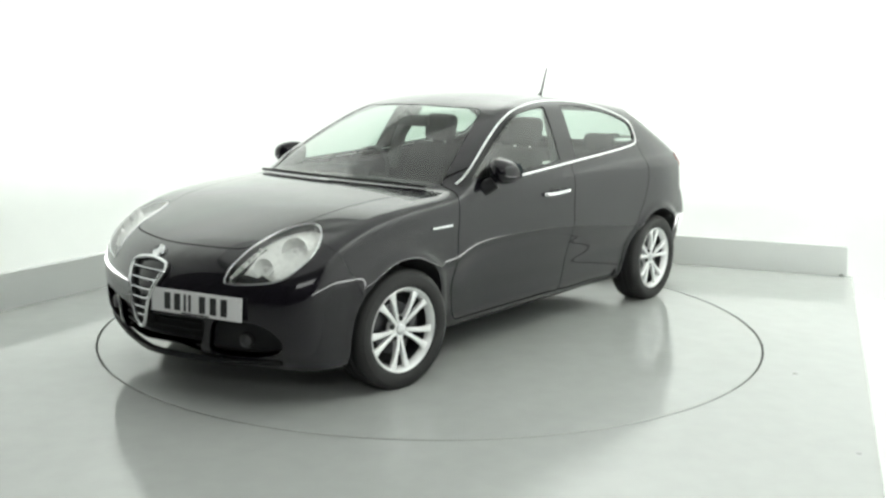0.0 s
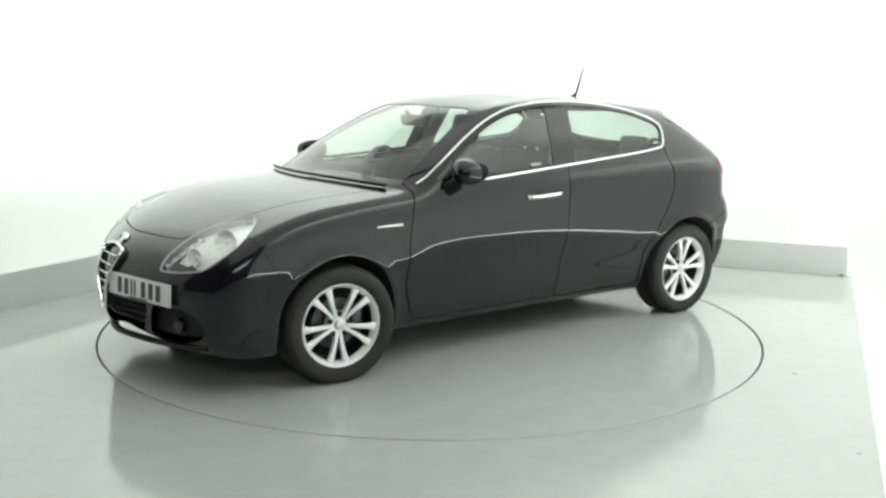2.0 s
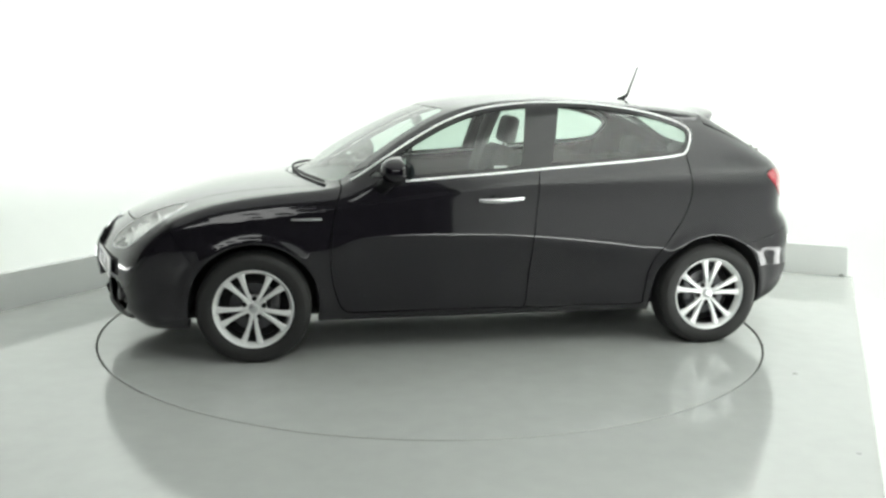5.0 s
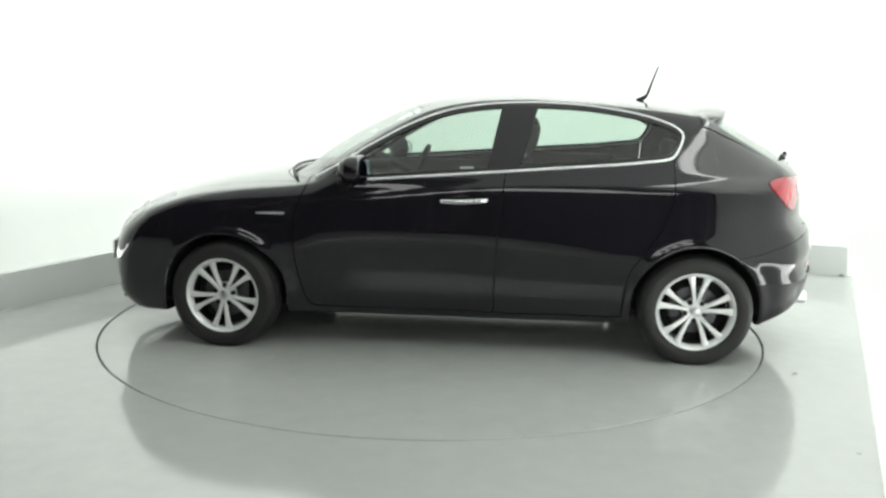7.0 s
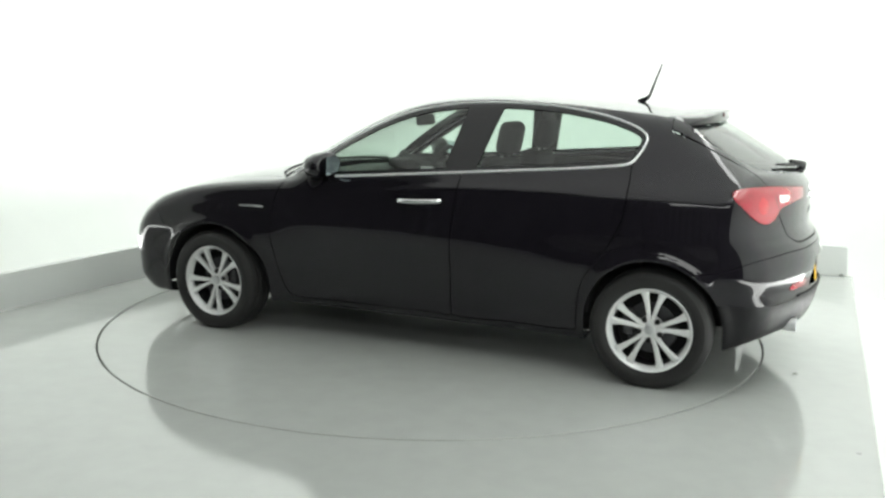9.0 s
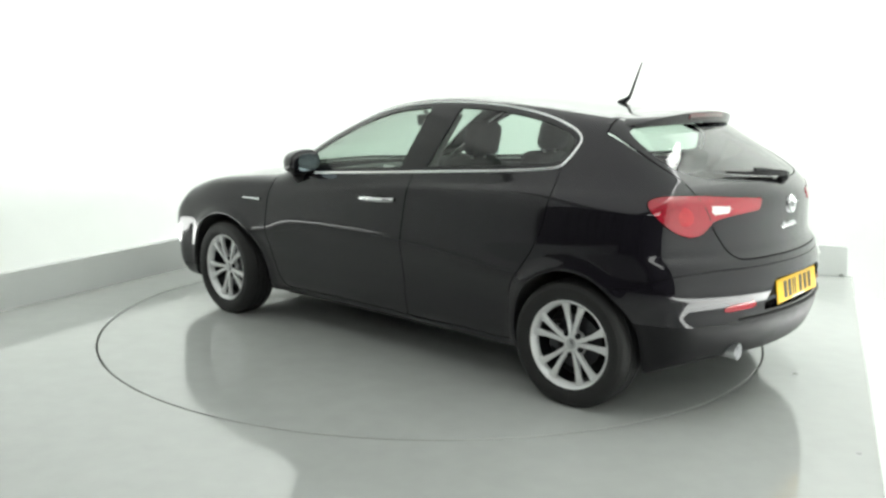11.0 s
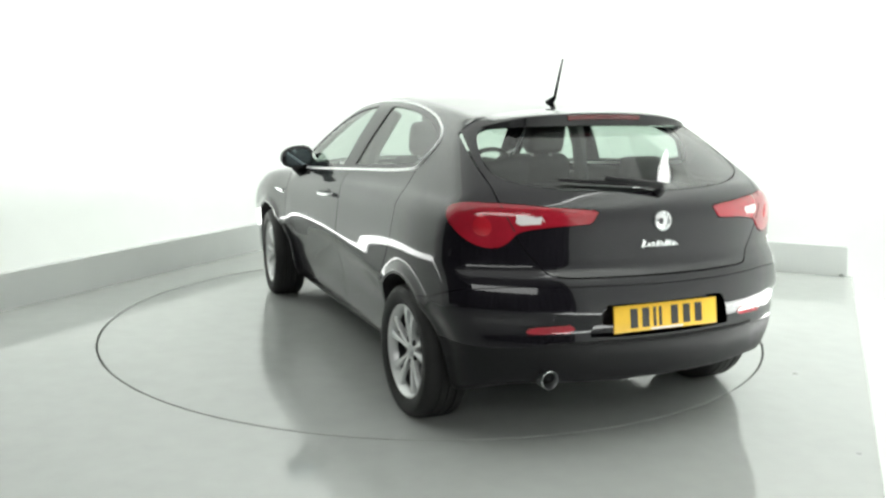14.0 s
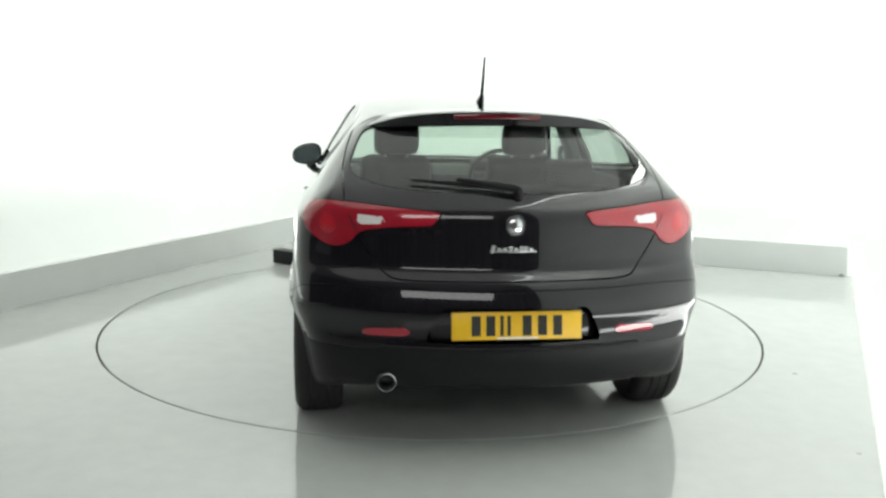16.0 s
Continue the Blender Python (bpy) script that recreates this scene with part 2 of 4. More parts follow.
def sweep(bm, path, radius, sides=8, closed=False, flat=1.0, ref=(0, 0, 1)):
    """A tube along points; flat squeezes it sideways."""
    pts = [Vector(p) for p in path]
    n, rings = len(pts), []
    for i, p in enumerate(pts):
        a = pts[(i - 1) % n] if closed or i else p
        b = pts[(i + 1) % n] if closed or i < n - 1 else p
        d = (b - a).normalized()
        u = d.cross(Vector(ref))
        u = u.normalized() if u.length > 1e-3 else Vector((1, 0, 0))
        w = d.cross(u)
        r = radius(i / max(1, n - 1)) if callable(radius) else radius
        rings.append([bm.verts.new(p + (u * math.cos(k * 2 * math.pi / sides) * flat + w * math.sin(k * 2 * math.pi / sides)) * r) for k in range(sides)])
    for i in range(n if closed else n - 1):
        q, r = rings[i], rings[(i + 1) % n]
        for k in range(sides):
            bm.faces.new((q[k], q[(k + 1) % sides], r[(k + 1) % sides], r[k]))
    if not closed:
        bm.faces.new(rings[0][::-1]), bm.faces.new(rings[-1])
    bmesh.ops.recalc_face_normals(bm, faces=bm.faces)
    return bm


def lathe(bm, profile, seg=64, m=Matrix()):
    """Turns (radius, along) round the y axis of m."""
    rings = []
    for k in range(seg):
        a = 2 * math.pi * k / seg
        rings.append([bm.verts.new(m @ Vector((r * math.cos(a), h, r * math.sin(a)))) for r, h in profile])
    for k in range(seg):
        p, q = rings[k], rings[(k + 1) % seg]
        for i in range(len(profile) - 1):
            if profile[i][0] < 1e-6 and profile[i + 1][0] < 1e-6:
                continue
            bm.faces.new((p[i], q[i], q[i + 1], p[i + 1]))
    bmesh.ops.remove_doubles(bm, verts=bm.verts, dist=1e-6)
    bmesh.ops.recalc_face_normals(bm, faces=bm.faces)
    return bm


def structure(ob, label, category):
    return tagged(ob, label, category, "", "structure")


# ---- the studio: a raised floor in a white cyclorama, black drapes behind the camera ----
CORNER, BACK_END = Vector((-1.125, 3.164)), Vector((3.415, 1.464))
ALONG_LEFT, ALONG_BACK = Vector((0.4775, 0.8786)), Vector((0.9365, -0.3506))
ALONG_RIGHT = Vector((0.393, 0.9195))
LEFT_END, RIGHT_END = CORNER - ALONG_LEFT * 13.5, BACK_END - ALONG_RIGHT * 11.5
DROP, LOW_H = -0.50, 0.245


def build_room():
    bm = bmesh.new()
    ring = [(math.cos(a) * (DISC_R + 0.010), math.sin(a) * (DISC_R + 0.010)) for a in np.linspace(0, 2 * math.pi, 193)[:-1]]
    outer = [LEFT_END, RIGHT_END, BACK_END, CORNER]
    # top sheet with a round opening for the turntable
    ov, iv = [bm.verts.new((p.x, p.y, 0)) for p in outer], [bm.verts.new((x, y, 0)) for x, y in ring]
    edges = [bm.edges.new((ov[i], ov[(i + 1) % 4])) for i in range(4)] + [bm.edges.new((iv[i], iv[(i + 1) % len(iv)])) for i in range(len(iv))]
    bmesh.ops.triangle_fill(bm, use_beauty=True, edges=edges)
    for loop in (ov, iv):
        low = [bm.verts.new((v.co.x, v.co.y, DROP if loop is ov else -0.06)) for v in loop]
        for i in range(len(loop)):
            j = (i + 1) % len(loop)
            bm.faces.new((loop[i], loop[j], low[j], low[i]))
    bmesh.ops.recalc_face_normals(bm, faces=bm.faces)
    structure(part("floor", bm, FLOOR, None, smooth=False), "glossy pale grey painted studio floor with faint streaks", "floor")
    bm = bmesh.new()
    bmesh.ops.create_circle(bm, cap_ends=True, segments=192, radius=DISC_R + 0.02, matrix=pose(0, 0, -0.055))
    structure(part("floor_pit", bm, DARK, None, smooth=False), "black pit under the turntable rim", "floor pit")
    # lower floor all round
    bm = bmesh.new()
    bmesh.ops.create_grid(bm, x_segments=1, y_segments=1, size=16, matrix=pose(0, 0, DROP))
    structure(part("ground", bm, WALL, None, smooth=False), "white painted lower floor round the platform", "floor")
    # low walls at the platform's left and back edges
    for name, a, b in (("low_wall_left", LEFT_END, CORNER), ("low_wall_back", CORNER, BACK_END)):
        d = (b - a).normalized()
        n = Vector((-d.y, d.x))
        bm = bmesh.new()
        prism(bm, [a, b + d * (0.0 if name == "low_wall_back" else 0.06), b + d * (0.0 if name == "low_wall_back" else 0.06) + n * 0.06, a + n * 0.06], DROP, LOW_H)
        if name == "low_wall_back":
            for v in bm.verts:
                if v.co.z > 0 and (v.co.xy - b).length < 0.1:
                    v.co.xy -= d * 0.055
        bmesh.ops.bevel(bm, geom=[e for e in bm.edges if min(v.co.z for v in e.verts) > 0.1], offset=0.006, segments=2, affect="EDGES")
        structure(part(name, bm, PARAPET), "low white board wall along the floor edge", "low wall")
    # cyclorama: plan runs left, round the back corner, and down the right side, then sweeps to the ceiling
    nl, nb, nr = Vector((-ALONG_LEFT.y, ALONG_LEFT.x)), Vector((0.3506, 0.9365)), Vector((ALONG_RIGHT.y, -ALONG_RIGHT.x))
    c1 = CORNER + nl * 1.7 + nb * 1.7
    c2 = BACK_END + nb * 1.7 + nr * 1.5
    p0, p3 = c1 - ALONG_LEFT * 9.5, c2 - ALONG_RIGHT * 8.6

    def corner(c, d0, d1, r=1.6, n=14):
        a, b = c - d0 * r, c + d1 * r
        return [a * (1 - t) ** 2 + c * 2 * t * (1 - t) + b * t * t for t in np.linspace(0, 1, n)]

    plan = [p0, *corner(c1, ALONG_LEFT, ALONG_BACK), *corner(c2, ALONG_BACK, -ALONG_RIGHT), p3]
    ins = []
    for i, p in enumerate(plan):
        d = (plan[min(i + 1, len(plan) - 1)] - plan[max(i - 1, 0)]).normalized()
        ins.append(Vector((d.y, -d.x)))
    prof = [(0.0, DROP)] + [(0.0, 4.2)] + [(0.9 - 0.9 * math.cos(a), 4.2 + 0.9 * math.sin(a)) for a in np.linspace(0.1, math.pi / 2, 10)]
    bm = bmesh.new()
    rows = [[bm.verts.new((p.x + q.x * o, p.y + q.y * o, z)) for o, z in prof] for p, q in zip(plan, ins)]
    outs = [[bm.verts.new((p.x - q.x * 0.1, p.y - q.y * 0.1, z)) for z in (DROP, 5.2)] for p, q in zip(plan, ins)]
    for i in range(len(plan) - 1):
        for k in range(len(prof) - 1):
            bm.faces.new((rows[i][k], rows[i + 1][k], rows[i + 1][k + 1], rows[i][k + 1]))
        bm.faces.new((outs[i][0], outs[i][1], outs[i + 1][1], outs[i + 1][0]))
    bmesh.ops.recalc_face_normals(bm, faces=bm.faces)
    structure(part("wall_cyclorama", bm, WALL), "seamless white curved cyclorama wall, brightly lit", "wall")
    # black drapes close the side where the camera stands
    for name, a, b in (("wall_drape_left", p0, Vector((-5.2, -9.5))), ("wall_drape_rear", Vector((-5.2, -9.5)), Vector((3.4, -9.5))), ("wall_drape_right", Vector((3.4, -9.5)), p3)):
        d = (b - a).normalized()
        n, length = Vector((d.y, -d.x)), (b - a).length
        bm, steps = bmesh.new(), int(length / 0.06)
        prev = None
        for i in range(steps + 1):
            w = a + d * (length * i / steps) + n * 0.02 * math.sin(i * 0.9)
            cur = [bm.verts.new((w.x, w.y, DROP)), bm.verts.new((w.x, w.y, 5.2))]
            if prev:
                bm.faces.new((prev[0], cur[0], cur[1], prev[1]))
            prev = cur
        structure(part(name, bm, BACK), "pleated black studio drape", "drape")
    bm = bmesh.new()
    box(bm, (24, 24, 0.1), pose(0, -2, 5.26))
    structure(part("ceiling", bm, CEILING, None, smooth=False), "grey painted studio ceiling above the strip lamps", "ceiling")


def strip_lamp(name, centre, along, aim, length, width, watts):
    """A long lamp whose length runs along a wall and whose face looks at aim."""
    lamp = area_lamp(name, centre, aim, width, length, watts, (0.975, 1.0, 0.968))
    z = (Vector(centre) - Vector(aim)).normalized()
    y = Vector((along.x, along.y, 0)).normalized()
    x = y.cross(z).normalized()
    lamp.matrix_world = Matrix.Translation(centre) @ Matrix((x, z.cross(x), z)).transposed().to_4x4()


def build_lights():
    mid_b, mid_r = (CORNER + BACK_END) / 2, BACK_END - ALONG_RIGHT * 2.9
    nl, nb, nr = Vector((-ALONG_LEFT.y, ALONG_LEFT.x)), Vector((0.3506, 0.9365)), Vector((ALONG_RIGHT.y, -ALONG_RIGHT.x))
    up = Vector((0, 0, 1))
    # uplights hidden behind the low walls and under the open edge
    for name, c, n, along, off, z, length, width, watts in (("cove_lamp_left", CORNER - ALONG_LEFT * 2.5, nl, ALONG_LEFT, 0.50, 0.20, 5.2, 0.5, 56), ("cove_lamp_back", mid_b, nb, ALONG_BACK, 0.50, 0.20, 5.0, 0.5, 54),
                                                            ("cove_lamp_right", mid_r - ALONG_RIGHT * 1.1, nr, ALONG_RIGHT, 0.55, -0.04, 5.2, 0.6, 80)):
        p = Vector((c.x + n.x * off, c.y + n.y * off, z))
        strip_lamp(name, p, along, p + up - n.to_3d() * 0.08, length, width, watts)
    # strips under the ceiling that wash the three walls
    for name, c, n, along, off, length, watts in (("ceiling_strip_left", CORNER - ALONG_LEFT * 1.8, nl, ALONG_LEFT, 0.3, 4.4, 88), ("ceiling_strip_back", mid_b, nb, ALONG_BACK, 0.3, 4.6, 170),
                                                  ("ceiling_strip_right", mid_r, nr, ALONG_RIGHT, 0.3, 6.4, 185)):
        p = Vector((c.x + n.x * off, c.y + n.y * off, 4.85))
        strip_lamp(name, p, along, p - up + n.to_3d() * 1.8, length, 0.9, watts)
    # broad soft box over the turntable
    area_lamp("soft_box_lamp", (-0.6, -1.6, 5.15), (-0.6, -1.6, 0), 7.5, 7.6, 118, (0.975, 1.0, 0.968))
    # one strip of tubes high over the camera
    area_lamp("tube_strip_lamp", (-0.6, -7.2, 3.3), (0.0, 0.0, 0.4), 3.6, 1.0, 48, (0.975, 1.0, 0.968))


def floor_bits():
    bm = bmesh.new()
    box(bm, (0.30, 0.10, 0.115), pose(-1.19, 1.745, 0.0575, 0, 0, -35), 0.008)
    tagged(part("floor_box", bm, PLASTIC), "small black box on the floor beside the turntable", "box")
    # two floor scuffs and a dark dot at the wall foot, built as thin solids
    for x, y, z, s in ((1.945, -1.073, 0.002, 0.035), (1.791, -2.138, 0.002, 0.02), (3.33, 1.478, 0.012, 0.05)):
        bm = bmesh.new()
        bmesh.ops.create_icosphere(bm, subdivisions=2, radius=s * 0.5, matrix=Matrix.Translation((x, y, z)) @ Matrix.Diagonal((1.0, 0.6, 0.25 if z > 0.01 else 0.06, 1)))
        for v in bm.verts:
            v.co += Vector((noise.noise(v.co * 60), noise.noise(v.co * 60 + Vector((9, 0, 0))), 0)) * s * 0.25
            v.co.z = max(v.co.z, 0.0)
        tagged(part("scuff_mark", bm, SCUFF), "small dark scuff mark on the grey floor, built as a thin chip", "debris", "chips on the floor")

# ---- cutting the car's skin into panels ----
def round_outline(pts, n=5, closed=True):
    """A smooth curve through corner points."""
    p = np.array(pts, float)
    out, m = [], len(p)
    for i in range(m if closed else m - 1):
        a, b, c, d = (p[(i + k) % m] if closed else p[min(max(i + k, 0), m - 1)] for k in (-1, 0, 1, 2))
        for t in np.linspace(0, 1, n, endpoint=False):
            out.append(0.5 * (2 * b + (c - a) * t + (2 * a - 5 * b + 4 * c - d) * t * t + (3 * b - a - 3 * c + d) * t ** 3))
    return np.array(out if closed else out + [p[-1]])


def outline_gap(q, poly):
    """Signed distance of points to an outline, below 0 inside."""
    a, b = poly, np.roll(poly, -1, axis=0)
    best, inside = np.full(len(q), 1e9), np.zeros(len(q), bool)
    for (ax, ay), (bx, by) in zip(a, b):
        ex, ey = bx - ax, by - ay
        k = np.clip(((q[:, 0] - ax) * ex + (q[:, 1] - ay) * ey) / max(ex * ex + ey * ey, 1e-12), 0, 1)
        best = np.minimum(best, np.hypot(q[:, 0] - ax - k * ex, q[:, 1] - ay - k * ey))
        cross = ((ay > q[:, 1]) != (by > q[:, 1])) & (q[:, 0] < ex * (q[:, 1] - ay) / (ey if abs(ey) > 1e-12 else 1e-12) + ax)
        inside ^= cross
    return np.where(inside, -best, best)


class Skin:
    def __init__(self):
        self.v, self.t = body_skin()
        self.tag = np.zeros(len(self.t), int)

    def split(self, g):
        """Cuts every triangle that the line g = 0 crosses; returns the values at all points."""
        v, t = self.v, self.t
        g = np.where(np.abs(g) < 2e-5, 2e-5, g)
        s = g[t] < 0
        mixed = s.any(1) & ~s.all(1)
        if not mixed.any():
            return g
        tm, tg, sm = t[mixed], self.tag[mixed], s[mixed]
        lone = np.where(sm.sum(1) == 1, sm.argmax(1), (~sm).argmax(1))
        r = np.arange(len(tm))
        a, b, c = tm[r, lone], tm[r, (lone + 1) % 3], tm[r, (lone + 2) % 3]
        pairs = np.sort(np.concatenate([np.stack([a, b], 1), np.stack([a, c], 1)]), axis=1)
        uniq, back = np.unique(pairs, axis=0, return_inverse=True)
        back = back.reshape(-1)
        k = g[uniq[:, 0]] / (g[uniq[:, 0]] - g[uniq[:, 1]])
        self.v = np.concatenate([v, v[uniq[:, 0]] + (v[uniq[:, 1]] - v[uniq[:, 0]]) * k[:, None]])
        ab, ac = back[:len(tm)] + len(v), back[len(tm):] + len(v)
        self.t = np.concatenate([t[~mixed], np.stack([a, ab, ac], 1), np.stack([ab, b, c], 1), np.stack([ab, c, ac], 1)])
        self.tag = np.concatenate([self.tag[~mixed], tg, tg, tg])
        return np.concatenate([g, np.zeros(len(uniq))])

    def carve(self, rule, tag, over=(0,), seam=0.0):
        """Gives the triangles inside the rule a tag; seam: width of an open joint round them."""
        cuts = (-seam / 2, seam / 2) if seam else (0.0,)
        for c in cuts:
            self.split(rule(self.v) - c)
        mid = self.v[self.t].mean(1)
        g = rule(mid)
        ok = np.isin(self.tag, over)
        if seam:
            self.tag[ok & (np.abs(g) < seam / 2)] = -1
            self.tag[ok & (g <= -seam / 2)] = tag
        else:
            self.tag[ok & (g < 0)] = tag


def side_rule(poly, low=0.35, zmin=0.0):
    return lambda p: np.where((p[:, 1] > low) & (p[:, 2] > zmin), outline_gap(p[:, [0, 2]], poly), 1.0)


def rear_rule(poly, xmax=-1.2):
    return lambda p: np.where(p[:, 0] < xmax, outline_gap(np.stack([p[:, 1], p[:, 2]], 1), poly), 1.0)


def front_rule(poly, xmin=1.5):
    return lambda p: np.where(p[:, 0] > xmin, outline_gap(np.stack([p[:, 1], p[:, 2]], 1), poly), 1.0)


def plan_rule(poly, zmin, xmin):
    return lambda p: np.where((p[:, 2] > zmin) & (p[:, 0] > xmin), outline_gap(p[:, :2], poly), 1.0)


def nose_corner(poly):
    return lambda p: np.where((p[:, 0] > 1.3) & (p[:, 1] > 0.2), outline_gap(np.stack([0.8 * p[:, 1] - 0.6 * p[:, 0], p[:, 2]], 1), poly), 1.0)


def tail_corner(poly):
    return lambda p: np.where((p[:, 0] < -1.4) & (p[:, 1] > 0.2), outline_gap(np.stack([0.8 * p[:, 1] + 0.6 * p[:, 0], p[:, 2]], 1), poly), 1.0)


# outlines on the skin
SIDE_GLASS = round_outline([(0.795, 0.968), (0.70, 0.972), (0.494, 0.976), (0.025, 1.010), (-0.282, 1.034), (-0.586, 1.058), (-0.888, 1.082), (-1.10, 1.105), (-1.165, 1.122),
                            (-1.20, 1.165), (-1.222, 1.215), (-1.224, 1.244), (-1.200, 1.272), (-1.138, 1.303), (-0.985, 1.348), (-0.768, 1.383), (-0.582, 1.398), (-0.378, 1.402),
                            (-0.173, 1.392), (0.049, 1.358), (0.237, 1.294), (0.422, 1.200), (0.605, 1.090), (0.74, 1.003)], 4)
SCREEN = round_outline([(1.06, -0.25), (1.06, 0.0), (1.045, 0.15), (1.015, 0.32), (0.968, 0.48), (0.900, 0.62), (0.845, 0.676), (0.755, 0.664), (0.60, 0.615), (0.44, 0.560), (0.30, 0.510),
                        (0.235, 0.475), (0.235, 0.42), (0.27, 0.32), (0.30, 0.15), (0.305, 0.0), (0.305, -0.25)], 4)
REAR_GLASS = round_outline([(-0.25, 1.073), (0.0, 1.072), (0.33, 1.076), (0.52, 1.095), (0.61, 1.122), (0.637, 1.155), (0.625, 1.205), (0.59, 1.275), (0.54, 1.306), (0.42, 1.322),
                            (0.0, 1.340), (-0.25, 1.336)], 4)
HEADLAMP = round_outline([(-0.882, 0.600), (-0.868, 0.648), (-0.832, 0.692), (-0.772, 0.748), (-0.687, 0.797), (-0.591, 0.828), (-0.512, 0.836), (-0.474, 0.822), (-0.459, 0.785),
                          (-0.475, 0.737), (-0.518, 0.690), (-0.587, 0.639), (-0.65, 0.616), (-0.755, 0.600), (-0.84, 0.594)], 4)
TAIL_LAMP = round_outline([(-0.338, 0.985), (-0.356, 1.012), (-0.43, 1.029), (-0.586, 1.028), (-0.76, 1.016), (-0.932, 1.003), (-0.942, 0.985), (-0.922, 0.952), (-0.88, 0.946), (-0.759, 0.936),
                           (-0.650, 0.916), (-0.610, 0.880), (-0.575, 0.857), (-0.525, 0.849), (-0.466, 0.863), (-0.410, 0.895), (-0.366, 0.935), (-0.344, 0.962)], 4)
BACKUP = np.array([(-0.628, 0.982), (-0.632, 0.984), (-0.733, 0.978), (-0.736, 0.974), (-0.728, 0.952), (-0.722, 0.949), (-0.645, 0.945), (-0.638, 0.949)])
BONNET = round_outline([(2.045, -0.3), (2.05, 0.0), (2.035, 0.145), (2.0, 0.31), (1.955, 0.44), (1.88, 0.495), (1.76, 0.52), (1.60, 0.565), (1.33, 0.605), (1.05, 0.645), (0.935, 0.70), (0.915, 0.688),
                        (0.955, 0.61), (1.020, 0.47), (1.070, 0.31), (1.10, 0.14), (1.115, 0.0), (1.115, -0.3)], 4)
DOOR_F = round_outline([(0.80, 1.00), (0.845, 0.93), (0.887, 0.80), (0.906, 0.64), (0.905, 0.50), (0.885, 0.38), (0.83, 0.252), (0.70, 0.236), (0.30, 0.236), (-0.10, 0.236), (-0.205, 0.236),
                        (-0.215, 0.35), (-0.222, 0.50), (-0.234, 0.70), (-0.252, 0.88), (-0.272, 1.034), (-0.33, 1.22), (-0.37, 1.36), (0.0, 1.33), (0.4, 1.16)], 4)
DOOR_R = round_outline([(-0.215, 0.236), (-0.215, 0.35), (-0.222, 0.50), (-0.234, 0.70), (-0.252, 0.88), (-0.272, 1.034), (-0.33, 1.22), (-0.37, 1.36), (-0.7, 1.34), (-1.10, 1.25), (-1.165, 1.17),
                        (-1.172, 1.10), (-1.172, 0.98), (-1.158, 0.86), (-1.11, 0.74), (-1.03, 0.62), (-0.965, 0.52), (-0.938, 0.42), (-0.925, 0.28), (-0.90, 0.236), (-0.60, 0.236)], 4)
TAILGATE = round_outline([(-0.3, 0.737), (0.0, 0.737), (0.30, 0.737), (0.44, 0.738), (0.50, 0.752), (0.545, 0.80), (0.60, 0.875), (0.645, 0.95), (0.662, 1.01), (0.668, 1.09), (0.668, 1.16), (0.645, 1.24),
                          (0.612, 1.315), (0.60, 1.40), (0.59, 1.6), (0.0, 1.6), (-0.3, 1.6)], 4)
PLATE_BAY = round_outline([(-0.2, 0.640), (0.0, 0.640), (0.25, 0.640), (0.292, 0.628), (0.315, 0.590), (0.350, 0.510), (0.30, 0.498), (0.0, 0.497), (-0.2, 0.497)], 4)
REFLECT = round_outline([(0.425, 0.550), (0.50, 0.548), (0.585, 0.540), (0.592, 0.515), (0.50, 0.517), (0.424, 0.522)], 3)
INTAKE = round_outline([(-0.2, 0.410), (0.0, 0.410), (0.25, 0.415), (0.345, 0.418), (0.365, 0.40), (0.345, 0.32), (0.315, 0.258), (0.27, 0.248), (0.0, 0.245), (-0.2, 0.245)], 4)
FOG_BAY = round_outline([(0.415, 0.415), (0.52, 0.425), (0.62, 0.425), (0.685, 0.400), (0.735, 0.345), (0.715, 0.295), (0.62, 0.262), (0.48, 0.248), (0.385, 0.250), (0.38, 0.30)], 4)

(T_ARCH, T_DOOR_F, T_DOOR_R, T_TRIM, T_WIN_F, T_WIN_R, T_SCREEN, T_REAR, T_HEAD, T_TAIL, T_BACKUP, T_BONNET, T_GATE, T_BAY, T_REFLECT,
 T_INTAKE, T_FOG, T_BUMP_F, T_BUMP_R, T_SKIRT, T_SILL, T_FENDER) = range(1, 23)


